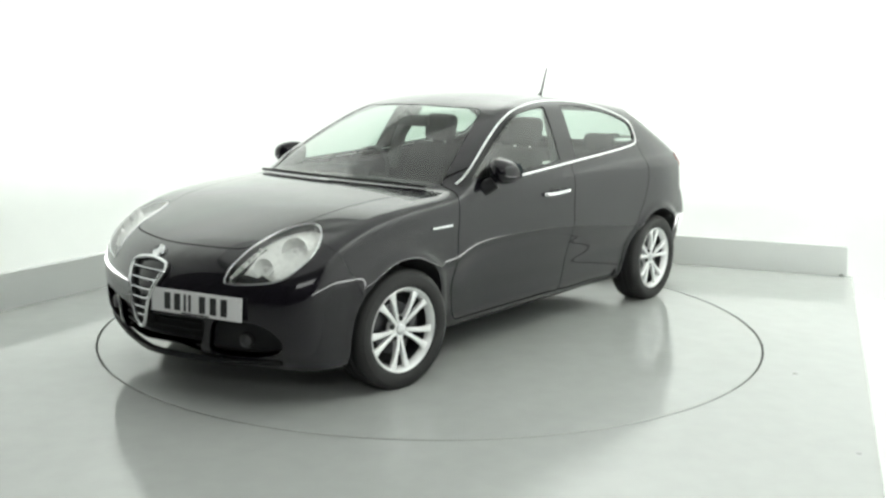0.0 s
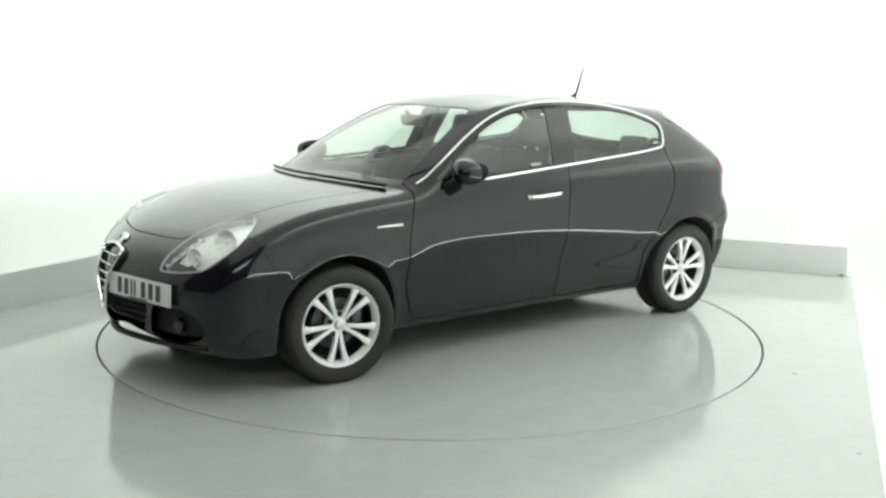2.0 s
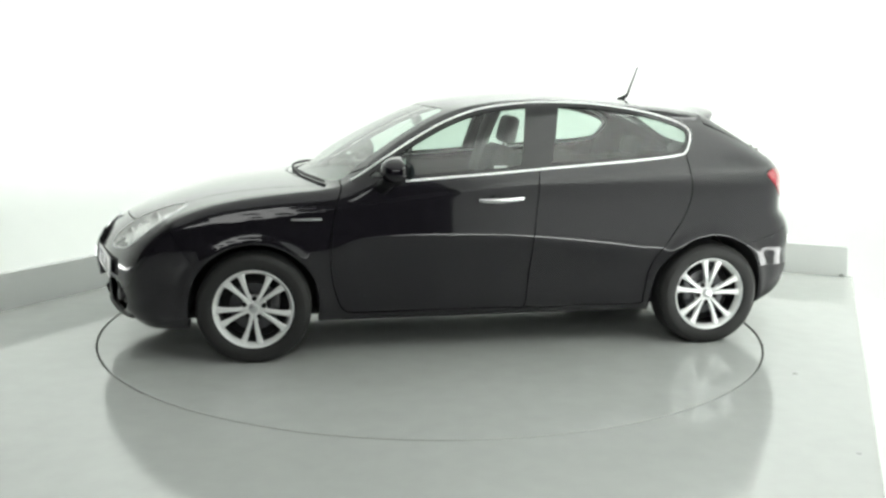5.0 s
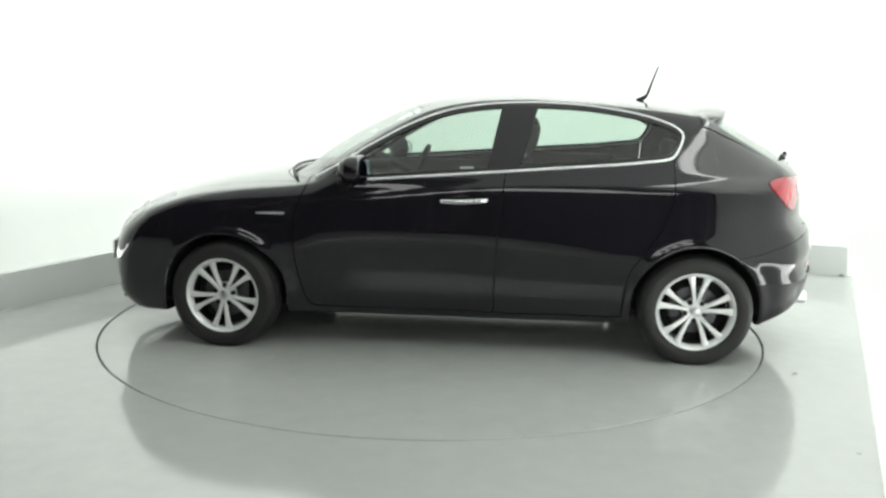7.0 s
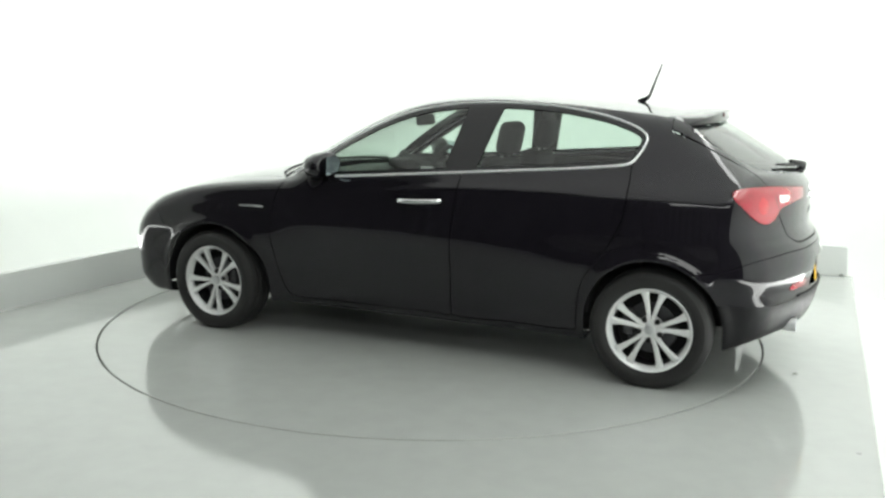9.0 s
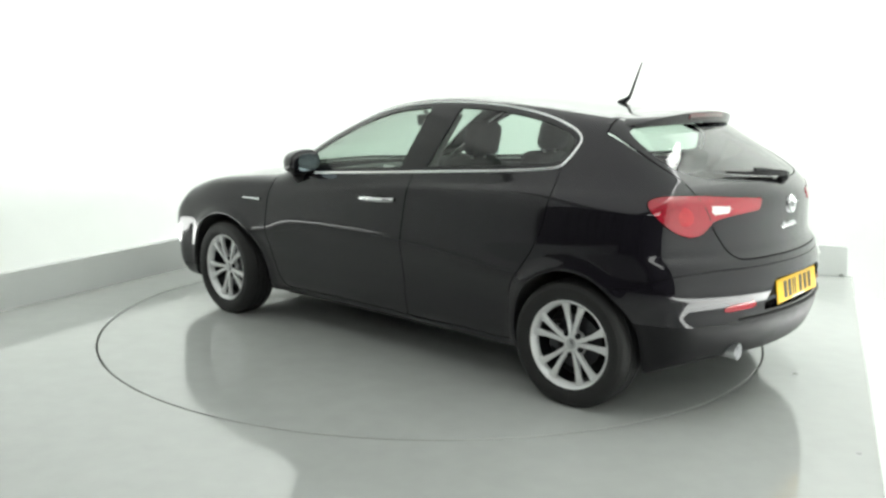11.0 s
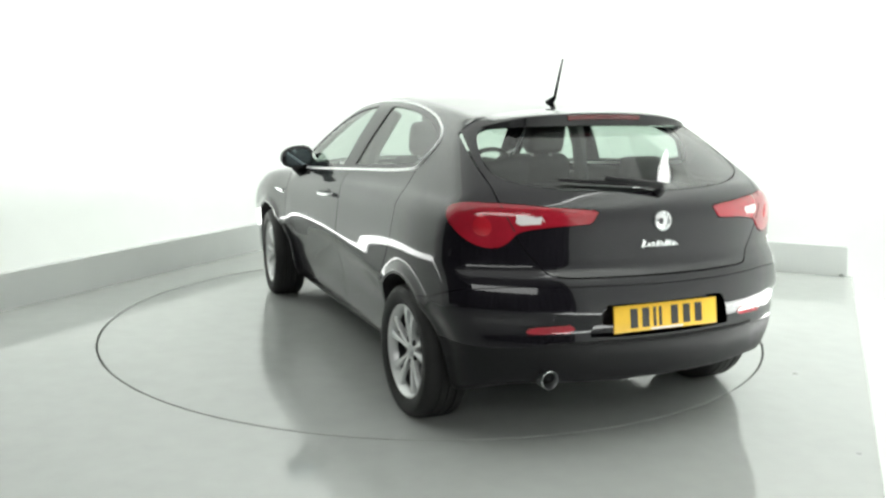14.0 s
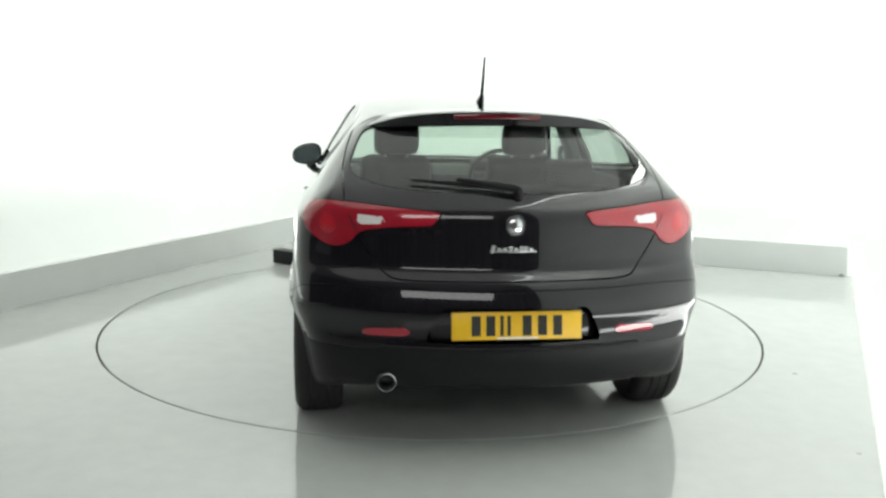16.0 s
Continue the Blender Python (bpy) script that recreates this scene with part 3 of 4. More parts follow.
def cut_skin():
    s = Skin()
    s.carve(lambda p: np.where(p[:, 1] > 0.42, arch(p[:, 0], p[:, 2]), 1.0), -1)
    s.carve(lambda p: np.where(p[:, 0] > 1.3, outline_gap(np.stack([0.8 * p[:, 1] - 0.6 * p[:, 0], p[:, 2]], 1), HEADLAMP), 1.0), T_HEAD, seam=0.005)
    s.carve(tail_corner(TAIL_LAMP), T_TAIL, seam=0.004)
    s.carve(tail_corner(BACKUP), T_BACKUP, over=(T_TAIL,))
    s.carve(plan_rule(BONNET, 0.6, 0.7), T_BONNET, seam=0.006)
    s.carve(plan_rule(SCREEN, 0.93, 0.0), T_SCREEN, seam=0.004)
    s.carve(side_rule(DOOR_F), T_DOOR_F, seam=0.006)
    s.carve(side_rule(DOOR_R), T_DOOR_R, seam=0.006)
    dlo = side_rule(SIDE_GLASS, 0.35, 0.9)
    s.carve(dlo, T_TRIM, over=(0, -1, T_DOOR_F, T_DOOR_R))
    s.carve(lambda p: np.maximum(dlo(p) + 0.026, -0.160 - 0.066 * (p[:, 2] - 1.024) / 0.315 - p[:, 0]), T_WIN_F, over=(T_TRIM,))
    s.carve(lambda p: np.maximum(dlo(p) + 0.026, p[:, 0] + 0.345 + 0.083 * (p[:, 2] - 1.051) / 0.304), T_WIN_R, over=(T_TRIM,))
    s.carve(rear_rule(REAR_GLASS), T_REAR, seam=0.004)
    gate = rear_rule(TAILGATE, -1.1)
    s.carve(lambda p: np.maximum(gate(p), p[:, 0] + 1.335), T_GATE, seam=0.006)
    s.carve(rear_rule(PLATE_BAY, -1.7), T_BAY)
    s.carve(rear_rule(REFLECT, -1.7), T_REFLECT)
    s.carve(front_rule(INTAKE), T_INTAKE)
    s.carve(front_rule(FOG_BAY), T_FOG)
    s.carve(lambda p: np.where(p[:, 0] > 1.4, np.maximum(1.60 + (p[:, 2] - 0.5) * 0.62 - p[:, 0], p[:, 2] - 0.9), 1.0), T_BUMP_F, seam=0.0025)
    s.carve(lambda p: np.where(p[:, 0] < -1.4, p[:, 2] - np.interp(-p[:, 0], [1.5, 1.62, 1.80, 1.92], [0.60, 0.62, 0.685, 0.705]), 1.0), T_BUMP_R, seam=0.003)
    s.carve(lambda p: np.where(p[:, 0] < -1.4, p[:, 2] - np.interp(-p[:, 0], [1.6, 1.95, 2.05], [0.455, 0.46, 0.485]), 1.0), T_SKIRT, over=(T_BUMP_R,))
    s.carve(lambda p: np.where(np.abs(p[:, 0]) < 1.3, p[:, 2] - 0.236, 1.0), T_SILL)
    mid = s.v[s.t].mean(1)
    s.tag[(s.tag == 0) & (mid[:, 0] > 0.8) & (mid[:, 2] < 1.0)] = T_FENDER
    return s


def panel(skin, tags, name, mat, parent, label="", shift=0.0, rim=0.010, both=False, mirror=False):
    """The triangles with these tags as one sheet with turned-in edges. both: over the middle line; mirror: the other side's."""
    t = skin.t[np.isin(skin.tag, tags)]
    used, idx = np.unique(t, return_inverse=True)
    t, v = idx.reshape(-1, 3), skin.v[used]
    n = slope(v)
    v = v + n * shift
    used_mid = np.abs(skin.v[used][:, 1]) < 1e-6
    e = np.concatenate([t[:, [0, 1]], t[:, [1, 2]], t[:, [2, 0]]])
    key = np.sort(e, axis=1)
    _, first, count = np.unique(key, axis=0, return_index=True, return_counts=True)
    e = e[first[count == 1]]
    e = e[~(used_mid[e[:, 0]] & used_mid[e[:, 1]])] if both else e
    pts, nor, tri = [v], [n], [t]
    if rim and len(e):
        a, b = v[e[:, 0]], v[e[:, 1]]
        out = np.cross(b - a, n[e[:, 0]])
        out /= np.maximum(np.linalg.norm(out, axis=1, keepdims=True), 1e-9)
        m, k = len(e), len(v) + np.arange(len(e))
        pts += [a, b, b - n[e[:, 1]] * rim, a - n[e[:, 0]] * rim]
        nor += [out] * 4
        tri += [np.stack([k, k + 3 * m, k + 2 * m], 1), np.stack([k, k + 2 * m, k + m], 1)]
    v, n, t = np.concatenate(pts), np.concatenate(nor), np.concatenate(tri)
    flip = np.array([1, -1, 1])
    if both:
        t = np.concatenate([t, t[:, ::-1] + len(v)])
        v, n = np.concatenate([v, v * flip]), np.concatenate([n, n * flip])
    elif mirror:
        v, n, t = v * flip, n * flip, t[:, ::-1]
    me = bpy.data.meshes.new(name)
    me.from_pydata(v.tolist(), [], t.tolist())
    me.shade_smooth()
    me.normals_split_custom_set_from_vertices([tuple(q) for q in n])
    me.materials.append(mat)
    ob = new(name, me)
    ob.parent = parent
    return tagged(ob, label)


def on_side(x, z):
    """A point on the car's left flank."""
    return cast(np.array([[x, 0.0, z]]), np.array([[0.0, 1.0, 0.0]]))[0]


def on_tail(y, z):
    return cast(np.array([[-1.0, y, z]]), np.array([[-1.0, 0.0, 0.0]]))[0]


def on_nose(y, z):
    return cast(np.array([[1.2, y, z]]), np.array([[1.0, 0.0, 0.0]]))[0]


def on_corner(u, z):
    """A point on the front corner, from its place along the headlamp."""
    return cast(np.array([[0.8 * 1.2 - 0.6 * u, 0.6 * 1.2 + 0.8 * u, z]]), np.array([[0.8, 0.6, 0.0]]), 1.2)[0]


def on_top(x, y):
    return cast(np.array([[x, y, 0.6]]), np.array([[0.0, 0.0, 1.0]]))[0]


def flip_y(bm):
    bmesh.ops.transform(bm, matrix=Matrix.Diagonal((1, -1, 1, 1)), verts=bm.verts)
    bmesh.ops.reverse_faces(bm, faces=bm.faces)
    return bm


def two(name, make, mat, parent, label=""):
    """One part on each side of the car."""
    return part(name, make(), mat, parent, label), part(name, flip_y(make()), mat, parent, label)


# ---- wheels ----
def wheel(parent, sx, sy):
    base = new("wheel")
    base.parent = parent
    base.matrix_basis = pose(sx * HUB_X, sy * 0.780, 0.2975, 0, 0, (0 if sy > 0 else 180) - (4 if sx > 0 else 0)) @ Matrix.Diagonal((0.972, 1, 0.972, 1))
    tagged(base, "silver alloy wheel with five pairs of spokes")
    bm = bmesh.new()
    tyre = [(0.216, -0.085), (0.229, -0.098), (0.262, -0.108), (0.292, -0.102), (0.308, -0.088), (0.315, -0.07), (0.316, -0.045), (0.309, -0.042), (0.309, -0.036), (0.316, -0.033), (0.316, -0.004),
            (0.309, -0.002), (0.309, 0.002), (0.316, 0.004), (0.316, 0.033), (0.309, 0.036), (0.309, 0.042), (0.316, 0.045), (0.315, 0.07), (0.308, 0.088), (0.294, 0.101), (0.286, 0.103), (0.284, 0.1055),
            (0.264, 0.108), (0.246, 0.104), (0.229, 0.098), (0.216, 0.085)]
    lathe(bm, tyre, 96)
    # the tread flattens where it carries the car
    for v in bm.verts:
        v.co.z = max(v.co.z, -0.3055)
    part("tyre", bm, RUBBER, base, "black rubber tyre")
    bm = bmesh.new()
    lathe(bm, [(0.197, 0.052), (0.202, 0.072), (0.210, 0.081), (0.215, 0.089), (0.221, 0.094), (0.2265, 0.090), (0.224, 0.08), (0.21, 0.06), (0.197, 0.052)], 72)
    rim = part("rim", bm, ALLOY, base)
    rim.matrix_basis = Matrix.Diagonal((0.985, 1, 0.985, 1))
    # spokes: five pairs that join at the hub
    for k in range(5):
        for s in (-1, 1):
            mid = radians((94 if sx < 0 else 130) + 72 * k)
            bm = bmesh.new()
            rows = []
            for r, spread, half, y0, th in ((0.030, 0.34, 0.0115, 0.060, 0.030), (0.055, 0.20, 0.0110, 0.067, 0.030), (0.090, 0.185, 0.0105, 0.073, 0.026), (0.140, 0.205, 0.0125, 0.078, 0.022), (0.180, 0.222, 0.0165, 0.080, 0.018),
                                           (0.208, 0.232, 0.0235, 0.081, 0.016)):
                a = mid + s * spread
                d, side = Vector((math.cos(a), 0, math.sin(a))), Vector((-math.sin(a), 0, math.cos(a)))
                c = d * r
                rows.append([bm.verts.new(c + side * u * half + Vector((0, y, 0))) for u, y in ((-1, y0 - th), (-1, y0 - 0.004), (-0.65, y0), (0.65, y0), (1, y0 - 0.004), (1, y0 - th))])
            for p, q in zip(rows, rows[1:]):
                for i in range(5):
                    bm.faces.new((p[i], p[i + 1], q[i + 1], q[i]))
            bmesh.ops.recalc_face_normals(bm, faces=bm.faces)
            part("spoke", bm, ALLOY, rim)
    bm = bmesh.new()
    lathe(bm, [(0.0, 0.062), (0.050, 0.060), (0.068, 0.055), (0.072, 0.045), (0.072, 0.03), (0.0, 0.03)], 40)
    part("hub", bm, ALLOY, rim)
    bm = bmesh.new()
    lathe(bm, [(0.0, 0.074), (0.018, 0.073), (0.025, 0.070), (0.027, 0.062), (0.0, 0.060)], 28)
    part("hub_cap", bm, SATIN, rim, "round hub cap with a plain emblem disc")
    # bolt holes: raised black discs, the shade in the holes put into their colour
    for k in range(5):
        a = radians((94 if sx < 0 else 130) + 36 + 72 * k)
        bm = bmesh.new()
        lathe(bm, [(0.0, 0.066), (0.012, 0.066), (0.0145, 0.064), (0.0145, 0.054), (0.0, 0.054)], 14, Matrix.Translation((math.cos(a) * 0.057, 0, math.sin(a) * 0.057)))
        part("bolt_hole_disc", bm, DARK, rim)
    bm = bmesh.new()
    lathe(bm, [(0.214, -0.08), (0.197, -0.06), (0.196, 0.052), (0.208, 0.055), (0.205, -0.05), (0.214, -0.08)], 72)
    part("rim_barrel", bm, STEEL, base, "dark inner barrel of the wheel")
    bm = bmesh.new()
    lathe(bm, [(0.06, 0.012), (0.135, 0.012), (0.137, 0.008), (0.137, -0.008), (0.135, -0.012), (0.06, -0.012), (0.06, 0.012)], 48)
    part("brake_disc", bm, STEEL, base)
    bm = bmesh.new()
    box(bm, (0.06, 0.07, 0.13), pose(0.115 * (1 if sy * sx < 0 else -1), 0.005, 0.02), 0.012)
    part("brake_caliper", bm, STEEL, base)
    bm = bmesh.new()
    lathe(bm, [(0.0, -0.03), (0.19, -0.03), (0.19, -0.05), (0.0, -0.05)], 40)
    part("back_plate", bm, DARK, base)


def wheel_well(parent, sx):
    def make():
        bm = bmesh.new()
        rows = []
        for a in np.linspace(-0.12, math.pi + 0.12, 29):
            dx, dz = math.cos(a) * ARCH_R, math.sin(a) * ARCH_R
            x, z = sx * HUB_X + dx, max(HUB_Z + dz, 0.25)
            edge = on_side(x, z)[1] - 0.004
            rows.append([bm.verts.new((x, y, z)) for y in (edge, edge - 0.02, 0.50)])
        for p, q in zip(rows, rows[1:]):
            for i in range(2):
                bm.faces.new((p[i], p[i + 1], q[i + 1], q[i]))
        bm.faces.new([r[2] for r in rows])
        return bm
    two("wheel_arch_liner", make, DARK, parent, "black wheel arch liner")


# ---- cabin ----
def seat(parent, y):
    base = new("front_seat")
    base.parent = parent
    base.matrix_basis = pose(-0.02, y, 0.30)
    tagged(base, "charcoal fabric front seat with a headrest")
    bm = bmesh.new()
    box(bm, (0.52, 0.50, 0.16), pose(0.10, 0, 0.16, 0, -8), 0.05, 3)
    part("cushion", bm, FABRIC, base)
    bm = bmesh.new()
    box(bm, (0.15, 0.48, 0.62), pose(-0.24, 0, 0.50, 0, -18), 0.06, 3)
    for v in bm.verts:
        if v.co.z > 0.55:
            v.co.y *= 0.82
    part("seat_back", bm, FABRIC, base)
    bm = bmesh.new()
    box(bm, (0.10, 0.25, 0.19), pose(-0.375, 0, 0.90, 0, -12), 0.045, 3)
    part("headrest", bm, FABRIC, base)
    for s in (-1, 1):
        bm = bmesh.new()
        sweep(bm, [(-0.335, s * 0.06, 0.76), (-0.365, s * 0.06, 0.86)], 0.007)
        part("headrest_post", bm, SATIN, base)
    bm = bmesh.new()
    box(bm, (0.45, 0.40, 0.14), pose(0.06, 0, 0.02), 0.02)
    part("seat_base", bm, DASH, base)


def cabin(parent):
    for y in (0.36, -0.36):
        seat(parent, y)
    bench = new("rear_seat")
    bench.parent = parent
    bench.matrix_basis = pose(-0.95, 0, 0.30)
    bm = bmesh.new()
    box(bm, (0.50, 1.24, 0.18), pose(0.06, 0, 0.17, 0, -6), 0.05, 3)
    part("cushion", bm, FABRIC, bench)
    bm = bmesh.new()
    box(bm, (0.14, 1.24, 0.56), pose(-0.25, 0, 0.46, 0, -20), 0.05, 3)
    part("seat_back", bm, FABRIC, bench)
    for y in (-0.38, 0.38):
        bm = bmesh.new()
        box(bm, (0.09, 0.24, 0.13), pose(-0.36, y, 0.795, 0, -12), 0.04, 3)
        part("headrest", bm, FABRIC, bench)
    # dashboard
    bm = bmesh.new()
    prof = [(1.02, 0.50), (1.02, 0.925), (0.86, 0.955), (0.66, 0.950), (0.56, 0.90), (0.52, 0.80), (0.58, 0.62), (0.66, 0.50)]
    for y in np.linspace(-0.68, 0.68, 9):
        for x, z in prof:
            bm.verts.new((x - 0.25 * y * y, y, z - 0.03 * (abs(y) / 0.68) ** 3))
    bm.verts.ensure_lookup_table()
    k = len(prof)
    for j in range(8):
        for i in range(k):
            a, b = j * k + i, j * k + (i + 1) % k
            bm.faces.new((bm.verts[a], bm.verts[b], bm.verts[b + k], bm.verts[a + k]))
    bm.faces.new(bm.verts[:k]), bm.faces.new(bm.verts[-k:])
    bmesh.ops.recalc_face_normals(bm, faces=bm.faces)
    part("dashboard", bm, DASH, parent, "soft black dashboard")
    bm = bmesh.new()
    box(bm, (0.16, 0.30, 0.07), pose(0.60, -0.36, 0.965), 0.03)
    part("instrument_hood", bm, DASH, parent)
    wheel_base = new("steering_wheel")
    wheel_base.parent = parent
    wheel_base.matrix_basis = pose(0.36, -0.36, 0.915, 0, -24)
    bm = bmesh.new()
    sweep(bm, [(0, 0.185 * math.cos(a), 0.185 * math.sin(a)) for a in np.linspace(0, 2 * math.pi, 41)[:-1]], 0.015, 8, True, 1.0, (1, 0, 0))
    part("steering_rim", bm, DASH, wheel_base)
    bm = bmesh.new()
    box(bm, (0.05, 0.15, 0.13), pose(0.02, 0, -0.01), 0.025)
    for a in (0, 180, 270):
        box(bm, (0.02, 0.13, 0.035), pose(0.01, 0, 0, a) @ pose(0, 0.115, 0), 0.008)
    part("steering_hub", bm, DASH, wheel_base)
    bm = bmesh.new()
    sweep(bm, [(0.02, 0, 0), (0.30, 0, -0.02)], 0.035)
    part("steering_column", bm, DASH, wheel_base)
    bm = bmesh.new()
    box(bm, (0.03, 0.25, 0.07), pose(0.30, 0.0, 1.275, 0, 10), 0.012)
    sweep(bm, [(0.31, 0, 1.29), (0.36, 0, 1.335)], 0.012)
    part("rear_view_mirror", bm, DASH, parent, "black rear-view mirror on the windscreen")
    bm = bmesh.new()
    box(bm, (1.85, 1.40, 0.03), pose(0.0, 0, 0.29), 0.005)
    box(bm, (0.9, 0.98, 0.03), pose(-1.38, 0, 0.33), 0.005)
    part("cabin_floor", bm, DARK, parent)
    bm = bmesh.new()
    box(bm, (0.55, 1.16, 0.025), pose(-1.52, 0, 0.945), 0.008)
    part("parcel_shelf", bm, DASH, parent)

    def door_card():
        b = bmesh.new()
        box(b, (1.05, 0.05, 0.66), pose(0.28, 0.755, 0.64), 0.02)
        box(b, (0.70, 0.05, 0.70), pose(-0.64, 0.755, 0.68), 0.02)
        return b
    two("door_card", door_card, DASH, parent, "dark inner door lining")

    def pillar():
        b = bmesh.new()
        sweep(b, [(-0.25, 0.72, 0.9), (-0.30, 0.66, 1.15), (-0.36, 0.56, 1.35)], 0.045, 8)
        return b
    two("inner_pillar", pillar, LINING, parent)
    # roof lining
    bm = bmesh.new()
    grid = [[on_top(x, y) - np.array([0, 0, 0.035]) for y in np.linspace(-0.5, 0.5, 11)] for x in np.linspace(0.12, -1.30, 15)]
    rows = [[bm.verts.new(p) for p in r] for r in grid]
    for p, q in zip(rows, rows[1:]):
        for i in range(10):
            bm.faces.new((p[i], p[i + 1], q[i + 1], q[i]))
    part("roof_lining", bm, LINING, parent)
    bm = bmesh.new()
    box(bm, (0.075, 0.004, 0.032), pose(-0.051, 0.765, 1.036, 12), 0.0015)
    part("window_sticker", bm, PLATE_W, parent, "small white sticker in the front side window")


# ---- outer fittings ----
def plate(parent, name, centre, normal, mat, label):
    """A number plate whose characters are plain upright bars."""
    z = Vector(normal).normalized()
    y = (Vector((0, 0, 1)) - z * z.z).normalized()
    m = Matrix((y.cross(z), y, z)).transposed().to_4x4()
    base = new(name)
    base.parent = parent
    base.matrix_basis = Matrix.Translation(centre) @ m
    tagged(base, label)
    bm = bmesh.new()
    box(bm, (0.52, 0.111, 0.008), Matrix(), 0.003)
    part("plate_board", bm, mat, base)
    for x in (-0.163, -0.105, -0.060, -0.032, 0.040, 0.102, 0.163):
        bm = bmesh.new()
        box(bm, (0.014 if x in (-0.060, -0.032) else 0.036, 0.079, 0.003), pose(x, 0, 0.0045), 0.001, 1)
        part("plate_bar", bm, INK, base)
    bm = bmesh.new()
    box(bm, (0.16, 0.007, 0.002), pose(0.0, -0.049, 0.005))
    part("plate_foot_line", bm, INK if mat is PLATE_W else PLATE_W, base, smooth=False)


def chrome_lines(parent, doors):
    def surround():
        keep = [p for p in SIDE_GLASS]
        start = min(range(len(keep)), key=lambda i: abs(keep[i][0] - 0.46) + abs(keep[i][1] - 0.978))
        end = len(keep) - 1
        path = [on_side(x, z) + np.array([0, 0.001, 0]) for x, z in keep[start:end + 1]]
        return sweep(bmesh.new(), path, 0.0072, 8, False, 0.8)
    two("window_chrome", surround, STRIP, parent, "bright chrome strip round the side windows")

    def fin():
        bm = bmesh.new()
        a = [on_side(x, 0.780) + np.array([0, 0.004, 0]) for x in np.linspace(0.955, 1.115, 7)]
        return sweep(bm, a, lambda t: 0.0085 - 0.003 * t, 6, False, 0.7)
    two("wing_badge_strip", fin, CHROME, parent, "slim chrome strip on the wing")

    def handle():
        bm = bmesh.new()
        pts = [on_side(x, z) + np.array([0, o, 0]) for x, z, o in ((0.085, 0.866, 0.006), (0.06, 0.868, 0.028), (0.0, 0.870, 0.038), (-0.09, 0.874, 0.038), (-0.145, 0.877, 0.030), (-0.17, 0.878, 0.008))]
        return sweep(bm, [tuple(q) for q in round_outline(pts, 4, False)], 0.0112, 10, False, 0.75)
    for ob, door in zip(two("door_handle", handle, CHROME, parent, "polished chrome door handle"), doors):
        ob.parent = door

    def cup():
        bm = bmesh.new()
        c = on_side(-0.03, 0.868)
        bmesh.ops.create_uvsphere(bm, u_segments=20, v_segments=10, radius=1, matrix=Matrix.Translation(c) @ Matrix.Diagonal((0.065, 0.003, 0.032, 1)))
        return bm
    for ob, door in zip(two("handle_recess", cup, PILLAR, parent), doors):
        ob.parent = door


def mirrors(parent):
    for s in (1, -1):
        base = new("door_mirror")
        base.parent = parent
        base.matrix_basis = pose(0.545, s * 0.882, 1.038)
        tagged(base, "black door mirror with a rounded housing")
        bm = bmesh.new()
        bmesh.ops.create_uvsphere(bm, u_segments=32, v_segments=20, radius=1)
        for v in bm.verts:
            x, y, z = v.co
            p = (abs(x) ** 2.6 + abs(y) ** 2.6 + abs(z) ** 2.6) ** (-1 / 2.6)
            x, y, z = x * p, y * p, z * p
            x = x * 0.095 if x > 0 else x * 0.040
            v.co = (x - 0.03 * y * y + 0.02 * y, s * (y * 0.095 - 0.004 * z), z * 0.070 * (1 - 0.14 * y) - 0.006 * y)
        bmesh.ops.recalc_face_normals(bm, faces=bm.faces)
        part("mirror_housing", bm, PAINT, base)
        bm = bmesh.new()
        bmesh.ops.create_circle(bm, cap_ends=True, segments=36, radius=1)
        for v in bm.verts:
            x, y = v.co.x, v.co.y
            p = (abs(x) ** 3 + abs(y) ** 3) ** (-1 / 3)
            v.co = (-0.045 - 0.03 * (x * p) ** 2, s * x * p * 0.078, y * p * 0.050 - 0.004 * x)
        bmesh.ops.recalc_face_normals(bm, faces=bm.faces)
        part("mirror_glass", bm, MIRROR, base, "mirror glass with a teal-grey reflection in its colour")
        bm = bmesh.new()
        sweep(bm, [(0.10, -s * 0.110, -0.105), (0.08, -s * 0.065, -0.096), (0.05, -s * 0.02, -0.060)], lambda t: 0.046 - 0.008 * t, 14, False, 1.0)
        part("mirror_arm", bm, PLASTIC, base)


